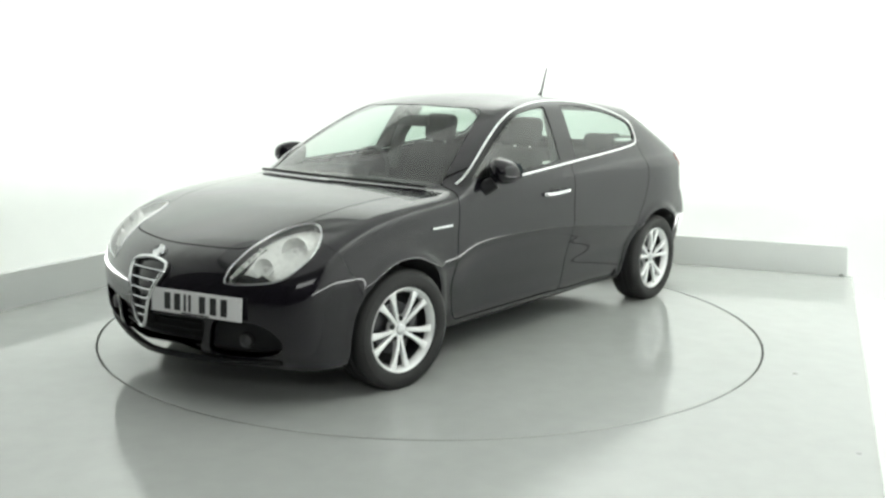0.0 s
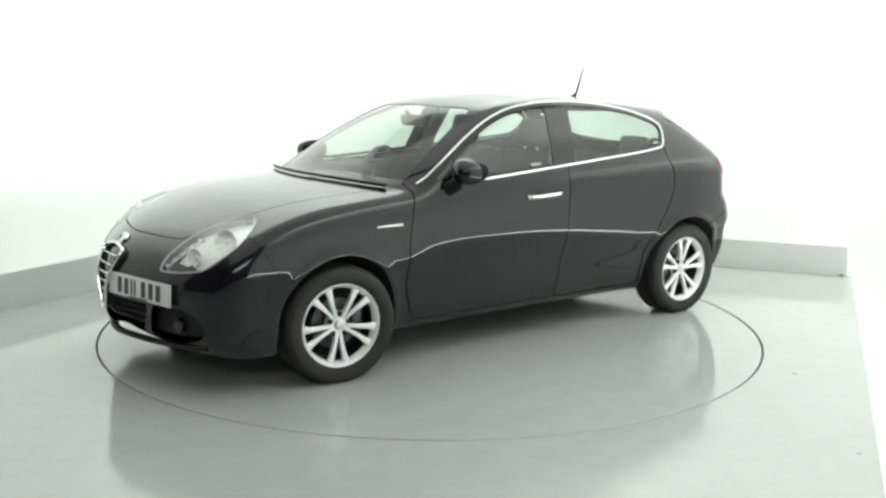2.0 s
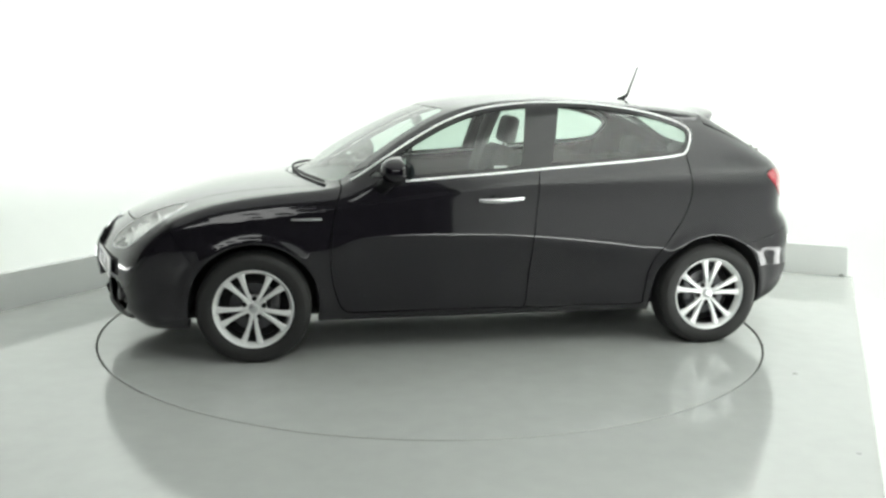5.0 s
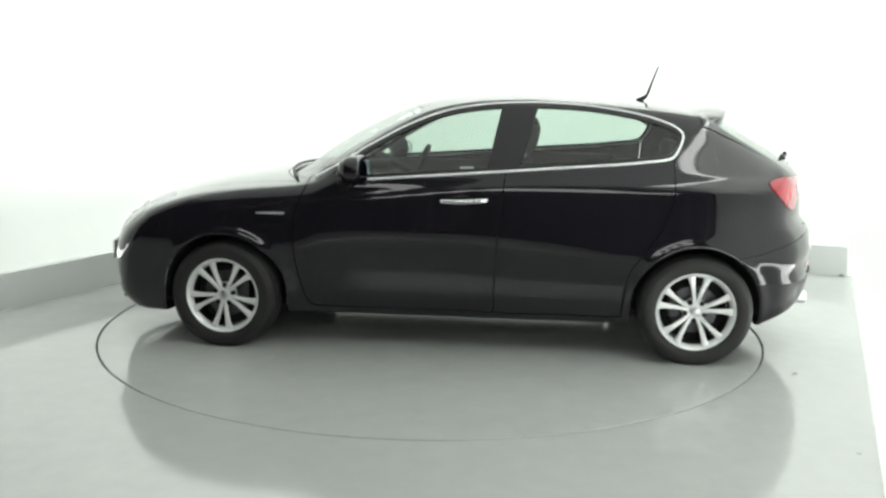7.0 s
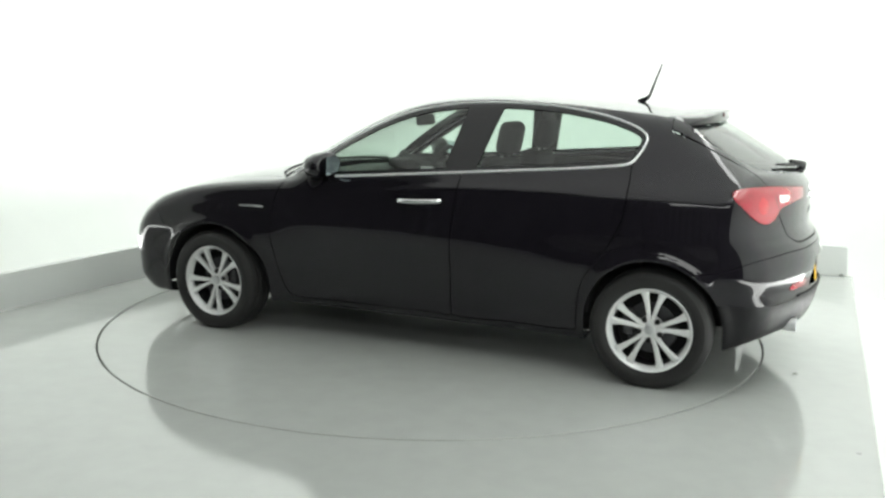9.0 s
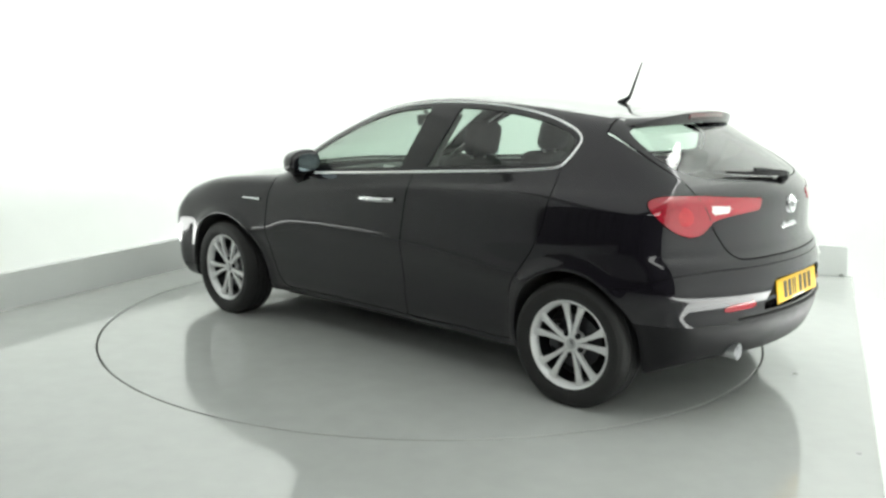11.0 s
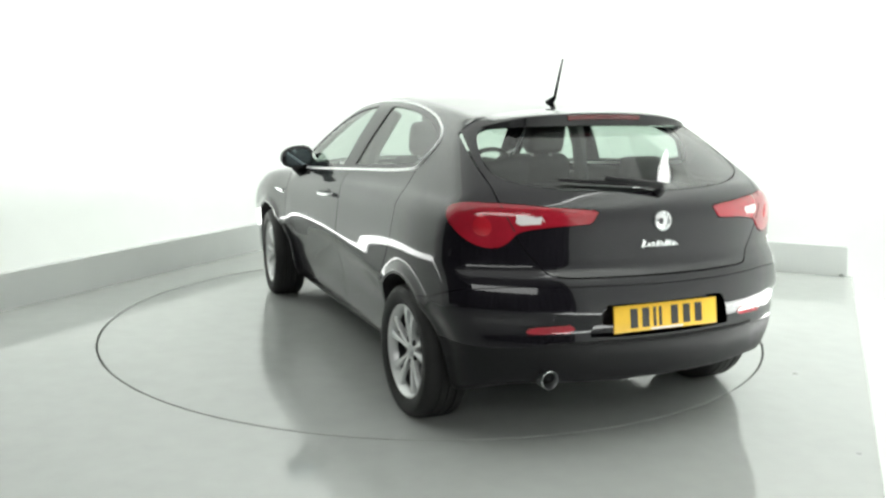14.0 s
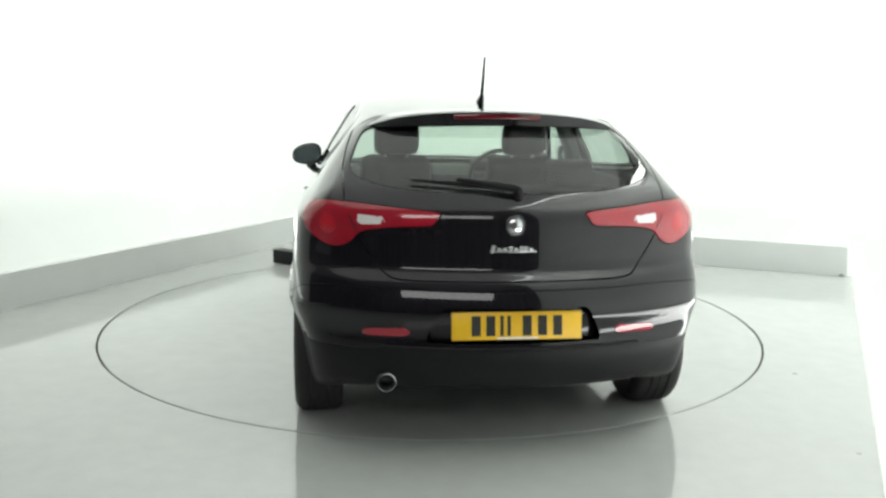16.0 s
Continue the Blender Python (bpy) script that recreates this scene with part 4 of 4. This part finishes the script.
def headlamps(skin, parent):
    for mirror in (False, True):
        s = -1 if mirror else 1
        lens = panel(skin, (T_HEAD,), "headlamp_lens", LENS, parent, "clear headlamp lens", 0.001, 0.0, False, mirror)
        lens.visible_shadow = False
        shell = panel(skin, (T_HEAD,), "headlamp_bowl", REFLECTOR, parent, "pale silver headlamp bowl", -0.034, -0.033, False, mirror)
        # lamp cups
        for name, (x, y, z), r in (("main_lamp", (1.83, 0.655, 0.735), 0.062), ("dip_lamp", (1.965, 0.60, 0.665), 0.045)):
            bm = bmesh.new()
            n = Vector((0.86, 0.42 * s, 0.28)).normalized()
            m = Matrix.Translation((x, y * s, z)) @ n.to_track_quat("Y", "Z").to_matrix().to_4x4()
            lathe(bm, [(r, 0.012), (r * 1.05, 0.006), (r * 0.9, -0.006), (r * 0.5, -0.026), (0.0, -0.032)], 32, m)
            bmesh.ops.create_uvsphere(bm, u_segments=14, v_segments=8, radius=r * 0.3, matrix=m @ Matrix.Translation((0, -0.018, 0)))
            part(name, bm, REFLECTOR, shell)
        for k in range(6):
            f = k / 5
            p = np.array([2.070 - 0.165 * f, 0.485 + 0.008 * f, 0.627 + 0.115 * f])
            n = slope(p[None])[0]
            bm = bmesh.new()
            q = p - n * 0.014
            bmesh.ops.create_uvsphere(bm, u_segments=12, v_segments=8, radius=0.0095, matrix=Matrix.Translation((q[0], q[1] * s, q[2])))
            part("day_light", bm, WHITE_LENS, shell)
        bm = bmesh.new()
        path = []
        for f in np.linspace(0, 1, 10):
            p = np.array([[2.085 - 0.20 * f, 0.500 + 0.012 * f, 0.612 + 0.135 * f]])
            q = p[0] - slope(p)[0] * 0.026
            path.append((q[0], q[1] * s, q[2]))
        sweep(bm, path, 0.0105, 8)
        part("lamp_bezel", bm, PILLAR, shell)
        # bright rim round the lamp and a dark lower field
        bm = bmesh.new()
        path = []
        for u, z in HEADLAMP:
            q = on_corner(u, z)
            path.append((q[0], q[1] * s, q[2]))
        sweep(bm, path, 0.0042, 6, True)
        part("lamp_rim", bm, SATIN, shell)
        bm = bmesh.new()
        rows = []
        for u in np.linspace(-0.85, -0.66, 9):
            lo = np.interp(u, [-0.87, -0.755, -0.65], [0.606, 0.606, 0.622])
            hi = lo + 0.038 * math.sin(math.pi * min(1.0, (u + 0.872) / 0.16)) ** 0.5 if u < -0.712 else lo + 0.038 * max(0.02, (-0.655 - u) / 0.06)
            r = []
            for z in np.linspace(lo, hi, 4):
                q = on_corner(u, z)
                q = q - slope(q[None])[0] * 0.018
                r.append(bm.verts.new((q[0], q[1] * s, q[2])))
            rows.append(r)
        for p, q in zip(rows, rows[1:]):
            for i in range(3):
                bm.faces.new((p[i], p[i + 1], q[i + 1], q[i]))
        bmesh.ops.solidify(bm, geom=bm.faces[:], thickness=0.004)
        bmesh.ops.recalc_face_normals(bm, faces=bm.faces)
        part("lamp_lower_field", bm, STEEL, shell, "dark indicator field of the headlamp")


def tail_lamps(skin, parent):
    for mirror in (False, True):
        s = -1 if mirror else 1
        lamp = panel(skin, (T_TAIL,), "tail_lamp", RED_LENS, parent, "glossy red tail lamp", 0.004, 0.012, False, mirror)
        panel(skin, (T_BACKUP,), "reversing_lamp", WHITE_LENS, lamp, "white reversing lamp", 0.0045, 0.006, False, mirror)
        bm = bmesh.new()
        c = np.array([-1.795, 0.725, 0.935])
        n = slope(c[None])[0] * np.array([1, s, 1])
        m = Matrix.Translation((c[0] + n[0] * 0.012, c[1] * s + n[1] * 0.012, c[2] + n[2] * 0.012)) @ Vector(n).to_track_quat("Y", "Z").to_matrix().to_4x4()
        lathe(bm, [(0.0, 0.006), (0.03, 0.005), (0.050, 0.0), (0.054, -0.008)], 32, m)
        part("brake_lens", bm, RED_DEEP, lamp, "deep red round brake lens")
        # shut line of the tailgate across the lamp
        bm = bmesh.new()
        path = []
        for y, z in ((0.660, 1.020), (0.642, 0.97), (0.618, 0.920)):
            p = on_tail(y, z)
            q = p + slope(p[None])[0] * 0.0035
            path.append((q[0], q[1] * s, q[2]))
        sweep(bm, path, 0.0028, 6)
        part("lamp_joint", bm, DARK, lamp)


def nose_fittings(skin, parent):
    # shield grille: proud chrome frame, dark bay and bars
    top, tip, half = 0.655, 0.345, 0.128
    outline = [(-half, top - 0.015), (-half * 0.8, top), (0, top + 0.012), (half * 0.8, top), (half, top - 0.015), (half * 0.98, top - 0.05), (half * 0.62, 0.50), (0.03, tip + 0.02), (0, tip), (-0.03, tip + 0.02), (-half * 0.62, 0.50),
               (-half * 0.98, top - 0.05)]
    ring = round_outline(outline, 4)
    lean = smooth_curve([z for z in np.linspace(0.30, 0.70, 9)], [float(on_nose(0, z)[0]) for z in np.linspace(0.30, 0.70, 9)], 0.2, 0.8, 0.04)
    face = lambda y, z: (float(lean(z)) + 0.020 - 0.16 * (math.sqrt(y * y + 0.0081) - 0.09), y, z)
    base = new("grille")
    base.parent = parent
    tagged(base, "shield-shaped chrome grille with horizontal bars")
    bm = bmesh.new()
    sweep(bm, [face(y, z) for y, z in ring], 0.0095, 8, True, 1.0, (1, 0, 0))
    part("grille_frame", bm, CHROME, base)
    bm = bmesh.new()
    front = [bm.verts.new(Vector(face(y * 0.97, z)) - Vector((0.030, 0, 0))) for y, z in ring]
    wall = [bm.verts.new(Vector(face(y, z)) + Vector((0.002, 0, 0))) for y, z in ring]
    back = [bm.verts.new(Vector(face(y * 1.12, z)) - Vector((0.09, 0, 0))) for y, z in ring]
    bm.faces.new(front)
    for i in range(len(ring)):
        j = (i + 1) % len(ring)
        bm.faces.new((front[i], front[j], wall[j], wall[i])), bm.faces.new((wall[i], wall[j], back[j], back[i]))
    part("grille_bay", bm, DARK, base)
    for z in (0.618, 0.573, 0.528, 0.483, 0.438, 0.398):
        w = half * (0.92 if z > 0.6 else np.interp(z, [0.365, 0.50, 0.605], [0.06, 0.62, 0.96]))
        bm = bmesh.new()
        sweep(bm, [Vector(face(y, z)) - Vector((0.004, 0, 0)) for y in np.linspace(-w, w, 9)], 0.0052, 6)
        part("grille_bar", bm, CHROME, base)
    bm = bmesh.new()
    p = Vector(on_nose(0, top + 0.03)) + Vector((0.004, 0, 0.0))
    m = Matrix.Translation(p) @ Vector((0.80, 0, 0.60)).to_track_quat("Y", "Z").to_matrix().to_4x4()
    lathe(bm, [(0.0, 0.010), (0.022, 0.009), (0.026, 0.007), (0.034, 0.012), (0.038, 0.007), (0.038, -0.004)], 32, m)
    part("nose_badge", bm, CHROME, base, "round chrome badge, plain disc")
    # lower openings
    for tag, name in ((T_INTAKE, "lower_intake"),):
        bay = panel(skin, (tag,), name, DARK, parent, "black lower air intake", -0.05, -0.05, True)
        for k in range(4):
            z = 0.275 + 0.035 * k
            bm = bmesh.new()
            sweep(bm, [tuple(on_nose(abs(y), z) * np.array([1, 1, 1]) * np.array([1, 0, 1]) + np.array([-0.03, y, 0])) for y in np.linspace(-0.31, 0.31, 13)], 0.006, 6)
            part("intake_bar", bm, PLASTIC, bay)
    for mirror in (False, True):
        s = -1 if mirror else 1
        bay = panel(skin, (T_FOG,), "fog_lamp_bay", PLASTIC, parent, "black fog lamp recess", -0.035, -0.035, False, mirror)
        c = on_nose(0.555, 0.335)
        bm = bmesh.new()
        m = Matrix.Translation((c[0] - 0.018, c[1] * s, c[2])) @ Vector((0.93, 0.36 * s, 0)).to_track_quat("Y", "Z").to_matrix().to_4x4()
        lathe(bm, [(0.0, 0.010), (0.020, 0.008), (0.026, 0.003), (0.031, 0.006), (0.034, 0.0), (0.034, -0.02)], 32, m)
        part("fog_lamp", bm, STEEL, bay, "round fog lamp")
    bm = bmesh.new()
    sweep(bm, [tuple(np.array([on_nose(abs(y), 0.225)[0] + 0.008, y, 0.213 + 0.03 * (abs(y) / 0.7) ** 3])) for y in np.linspace(-0.70, 0.70, 29)], 0.014, 8, False, 1.6)
    part("front_lip", bm, PLASTIC, parent, "dark plastic lip under the bumper")
    plate(parent, "front_plate", (2.153, 0.333, 0.488), (0.966, 0.258, 0.06), PLATE_W, "white front number plate set beside the grille")
    bm = bmesh.new()
    box(bm, (0.07, 0.46, 0.075), pose(2.105, 0.325, 0.487, 0, 0, 14.9), 0.01)
    part("plate_holder", bm, PLASTIC, parent)


def tail_fittings(skin, parent):
    bay = panel(skin, (T_BAY,), "plate_recess", PAINT, parent, "black recess for the rear plate", -0.048, -0.048, True)
    plate(parent, "rear_plate", (-2.056, -0.005, 0.566), (-1, 0, 0.16), PLATE_Y, "yellow rear number plate")
    for mirror in (False, True):
        panel(skin, (T_REFLECT,), "rear_reflector", RED_LENS, parent, "slim red bumper reflector", 0.003, 0.008, False, mirror)
    # badge and script strip on the tailgate
    p = on_tail(0, 0.954)
    n = Vector(slope(p[None])[0])
    m = Matrix.Translation(Vector(p)) @ n.to_track_quat("Y", "Z").to_matrix().to_4x4()
    bm = bmesh.new()
    lathe(bm, [(0.0, 0.006), (0.026, 0.006), (0.029, 0.004), (0.033, 0.010), (0.040, 0.010), (0.043, 0.004), (0.043, -0.004)], 40, m)
    badge = part("tail_badge", bm, CHROME, parent, "round chrome badge, plain disc")
    bm = bmesh.new()
    lathe(bm, [(0.0, 0.0075), (0.0125, 0.0075), (0.0125, 0.003)], 24, m @ Matrix.Translation((0.010, 0, 0)))
    part("badge_inlay", bm, STEEL, badge)
    bm = bmesh.new()
    for i, (y, h) in enumerate(((0.088, 0.034), (0.062, 0.016), (0.040, 0.018), (0.018, 0.028), (-0.004, 0.018), (-0.024, 0.028), (-0.042, 0.026), (-0.064, 0.016))):
        q = on_tail(y, 0.857)
        box(bm, (0.006, 0.017, h), pose(q[0] - 0.001, y, q[2] + h * 0.2 - 0.003, 18), 0.002, 1)
    q0 = [on_tail(y, 0.852) - np.array([0.002, 0, 0]) for y in np.linspace(0.095, -0.085, 9)]
    sweep(bm, [tuple(q) for q in q0], 0.0035, 6)
    part("script_badge", bm, CHROME, parent, "small chrome script strip, drawn as bars")
    # spoiler
    bm = bmesh.new()
    ys, rows = np.linspace(-0.585, 0.585, 41), []
    for y in ys:
        a = abs(y) / 0.60
        tipx, drop = -1.552 + 0.30 * y * y + 0.10 * a ** 8, 0.050 * a ** 2 + 0.040 * a ** 6
        face = 0.054 * (1 - a ** 3) + 0.006
        root = on_top(-1.20, y)
        mid = on_top(-1.33, y)
        zt = 1.386 - drop
        under = on_top(tipx + 0.085, y)
        rows.append([bm.verts.new(q) for q in ((root[0], y, root[2] - 0.004), (mid[0], y, max(mid[2] + 0.003, zt + (mid[2] - zt) * 0.9)), (tipx + 0.10, y, zt + 0.006), (tipx + 0.02, y, zt + 0.001), (tipx, y, zt - 0.006),
                                               (tipx + 0.006, y, zt - face), (tipx + 0.03, y, zt - face - 0.006), (under[0] + 0.02, y, min(under[2] - 0.004, zt - face - 0.008)))])
    for p, q in zip(rows, rows[1:]):
        for i in range(7):
            bm.faces.new((p[i], p[i + 1], q[i + 1], q[i]))
    bm.faces.new(rows[0]), bm.faces.new(rows[-1][::-1])
    bmesh.ops.recalc_face_normals(bm, faces=bm.faces)
    sp = part("spoiler", bm, PAINT, parent, "black roof spoiler over the rear window")
    bm = bmesh.new()
    sweep(bm, [(-1.548 + 0.27 * y * y, y, 1.386 - 0.050 * (abs(y) / 0.60) ** 2 - 0.024) for y in np.linspace(-0.19, 0.19, 17)], 0.013, 8, False, 0.5)
    part("high_brake_light", bm, BRAKE_LENS, sp, "thin red high brake light")
    # wiper
    base = new("rear_wiper")
    base.parent = parent
    bm = bmesh.new()
    q = on_tail(-0.02, 1.066)
    m = Matrix.Translation(Vector(q)) @ Vector((-0.6, 0, 0.8)).to_track_quat("Y", "Z").to_matrix().to_4x4()
    lathe(bm, [(0.0, 0.03), (0.016, 0.028), (0.022, 0.018), (0.022, -0.004)], 20, m)
    part("wiper_pivot", bm, PLASTIC, base)
    for name, r, lift, ys, z0, dz in (("wiper_arm", 0.017, 0.030, np.linspace(-0.02, 0.22, 7), 1.072, 0.028), ("wiper_blade", 0.011, 0.014, np.linspace(0.03, 0.40, 11), 1.084, 0.022)):
        path = []
        for i, y in enumerate(ys):
            p = on_tail(abs(y), z0 + dz * i / (len(ys) - 1))
            w = slope(p[None])[0]
            path.append((p[0] + w[0] * lift, y, p[2] + w[2] * lift))
        bm = bmesh.new()
        sweep(bm, path, lambda t, r=r: r * (1 - 0.4 * t), 8)
        part(name, bm, PLASTIC, base)
    # exhaust
    bm = bmesh.new()
    m = pose(-1.925, 0.503, 0.322, 0, 0, 90)
    lathe(bm, [(0.032, -0.10), (0.038, 0.05), (0.038, 0.066), (0.0355, 0.068), (0.032, 0.06), (0.032, -0.02), (0.0, -0.02)], 32, m)
    part("exhaust_pipe", bm, SATIN, parent, "round dull steel exhaust tip")
    bm = bmesh.new()
    sweep(bm, [tuple(on_tail(abs(y), 0.475) * np.array([1, 0, 1]) + np.array([-0.004, y, 0])) for y in np.linspace(-0.52, 0.52, 25)], 0.006, 6)
    part("bumper_moulding", bm, PLASTIC, parent)



def front_wipers(parent):
    for y0, y1, lift in ((-0.10, 0.52, 0.012), (0.42, 0.70, 0.014)):
        base = new("front_wiper")
        base.parent = parent
        bm = bmesh.new()
        path = []
        for y in np.linspace(-y1, -y0, 9):
            x = 1.075 - 0.32 * y * y
            p = on_top(x, y)
            path.append((p[0], y, p[2] + lift + 0.004))
        sweep(bm, path, 0.009, 8)
        part("wiper_blade", bm, PLASTIC, base)
    base = new("front_wiper")
    base.parent = parent
    bm = bmesh.new()
    path = []
    for y in np.linspace(0.05, 0.66, 9):
        p = on_top(1.068 - 0.32 * y * y, y)
        path.append((p[0], y, p[2] + 0.014))
    sweep(bm, path, 0.009, 8)
    part("wiper_blade", bm, PLASTIC, base)
    bm = bmesh.new()
    rows = []
    for y in np.linspace(-0.66, 0.66, 27):
        r = []
        for o in (0.045, 0.0, -0.01):
            x = 1.075 + o - 0.30 * y * y
            p = on_top(x, y)
            r.append(bm.verts.new((p[0], y, p[2] - 0.006)))
        rows.append(r)
    for p, q in zip(rows, rows[1:]):
        for i in range(2):
            bm.faces.new((p[i], p[i + 1], q[i + 1], q[i]))
    part("scuttle_panel", bm, PLASTIC, parent, "dark plastic panel below the windscreen")


def build_car():
    car = new("hatchback_car")
    tagged(car, "black five-door hatchback car with silver alloy wheels on the turntable", "car")
    skin = cut_skin()
    panel(skin, (0,), "body_shell", PAINT, car, "glossy black roof, pillars and rear quarters", both=True)
    panel(skin, (T_BONNET,), "bonnet", PAINT, car, "glossy black bonnet", both=True)
    panel(skin, (T_BUMP_F,), "front_bumper", PAINT, car, both=True)
    panel(skin, (T_BUMP_R,), "rear_bumper", PAINT, car, both=True)
    panel(skin, (T_SKIRT,), "bumper_skirt", PLASTIC, car, "dark plastic lower bumper", both=True)
    panel(skin, (T_GATE,), "tailgate", PAINT, car, both=True)
    panel(skin, (T_SCREEN,), "windscreen", SCREEN_GLASS, car, "clear windscreen with a faint green tint", -0.003, 0.005, True).visible_shadow = False
    panel(skin, (T_REAR,), "rear_window", GLASS, car, "rear window with a faint green tint", -0.003, 0.005, True).visible_shadow = False
    doors = []
    for mirror in (False, True):
        door = panel(skin, (T_DOOR_F,), "front_door", PAINT, car, "", 0, 0.012, False, mirror)
        doors.append(door)
        panel(skin, (T_WIN_F,), "door_window", GLASS, door, "green-tinted side window", -0.004, 0.004, False, mirror).visible_shadow = False
        door = panel(skin, (T_DOOR_R,), "rear_door", PAINT, car, "", 0, 0.012, False, mirror)
        panel(skin, (T_WIN_R,), "door_window", GLASS, door, "green-tinted side window", -0.004, 0.004, False, mirror).visible_shadow = False
        panel(skin, (T_TRIM,), "window_trim", PILLAR, car, "gloss black pillar trim", 0.001, 0.012, False, mirror)
        panel(skin, (T_FENDER,), "front_wing", PAINT, car, "", 0, 0.010, False, mirror)
        panel(skin, (T_SILL,), "sill", PAINT, car, "", 0, 0.010, False, mirror)
    # dark liner behind the shut lines
    solid = np.isin(skin.tag, (0, -1, T_BONNET, T_BUMP_F, T_BUMP_R, T_SKIRT, T_GATE, T_DOOR_F, T_DOOR_R, T_FENDER, T_SILL, T_TAIL, T_BACKUP))
    mid = skin.v[skin.t].mean(1)
    keep = skin.tag.copy()
    skin.tag[solid & (mid[:, 2] < np.where(mid[:, 0] < -1.5, 1.04, 1.0)) & ~((arch(mid[:, 0], mid[:, 2]) < 0.005) & (mid[:, 1] > 0.42))] = 99
    panel(skin, (99,), "inner_body", DARK, car, "", -0.016, 0.0, True)
    skin.tag = keep
    bm = bmesh.new()
    box(bm, (3.36, 1.12, 0.05), pose(0.18, 0, 0.205), 0.01)
    box(bm, (1.7, 1.50, 0.05), pose(0.0, 0, 0.215), 0.01)
    part("underbody", bm, DARK, car, "black underbody")
    for sx in (1, -1):
        wheel_well(car, sx)
        for sy in (1, -1):
            wheel(car, sx, sy)
    cabin(car)
    chrome_lines(car, doors)
    mirrors(car)
    headlamps(skin, car)
    tail_lamps(skin, car)
    nose_fittings(skin, car)
    tail_fittings(skin, car)
    front_wipers(car)
    # aerial
    bm = bmesh.new()
    sweep(bm, [(-1.045, 0, 1.408), (-1.075, 0, 1.424), (-1.098, 0, 1.440), (-1.106, 0, 1.452)], lambda t: 0.020 - 0.013 * t, 12)
    aerial = part("aerial_foot", bm, PLASTIC, car, "black roof aerial")
    bm = bmesh.new()
    sweep(bm, [(-1.104, 0, 1.448), (-1.165, 0, 1.625)], lambda t: 0.0085 - 0.004 * t, 8)
    part("aerial_mast", bm, PLASTIC, aerial)
    return car


def build_turntable():
    base = new("turntable")
    tagged(base, "round grey painted turntable disc flush with the floor", "turntable")
    bm = bmesh.new()
    lathe(bm, [(0.0, 0.0), (DISC_R - 0.006, 0.0), (DISC_R - 0.002, -0.002), (DISC_R - 0.002, -0.02), (0.0, -0.02)], 192, pose(0, 0, 0, 90))
    part("disc", bm, DISC, base, smooth=False)
    bm = bmesh.new()
    lathe(bm, [(DISC_R - 0.06, -0.021), (DISC_R - 0.003, -0.021), (DISC_R - 0.003, -0.05), (DISC_R - 0.06, -0.05), (DISC_R - 0.06, -0.021)], 192, pose(0, 0, 0, 90))
    part("rim_ring", bm, PLASTIC, base, "black ring under the disc edge")
    return base

build_room()
build_lights()
floor_bits()
TURNTABLE = build_turntable()
CAR = build_car()


def motions():
    """The disc carries the car round."""
    walk(TURNTABLE, [(t, pose(0, 0, 0, 0, 0, a)) for t, a in TURN])
    walk(CAR, [(t, pose(0, 0, 0, 0, 0, a) @ pose(CAR_X, CAR_Y, 0)) for t, a in TURN])


motions()
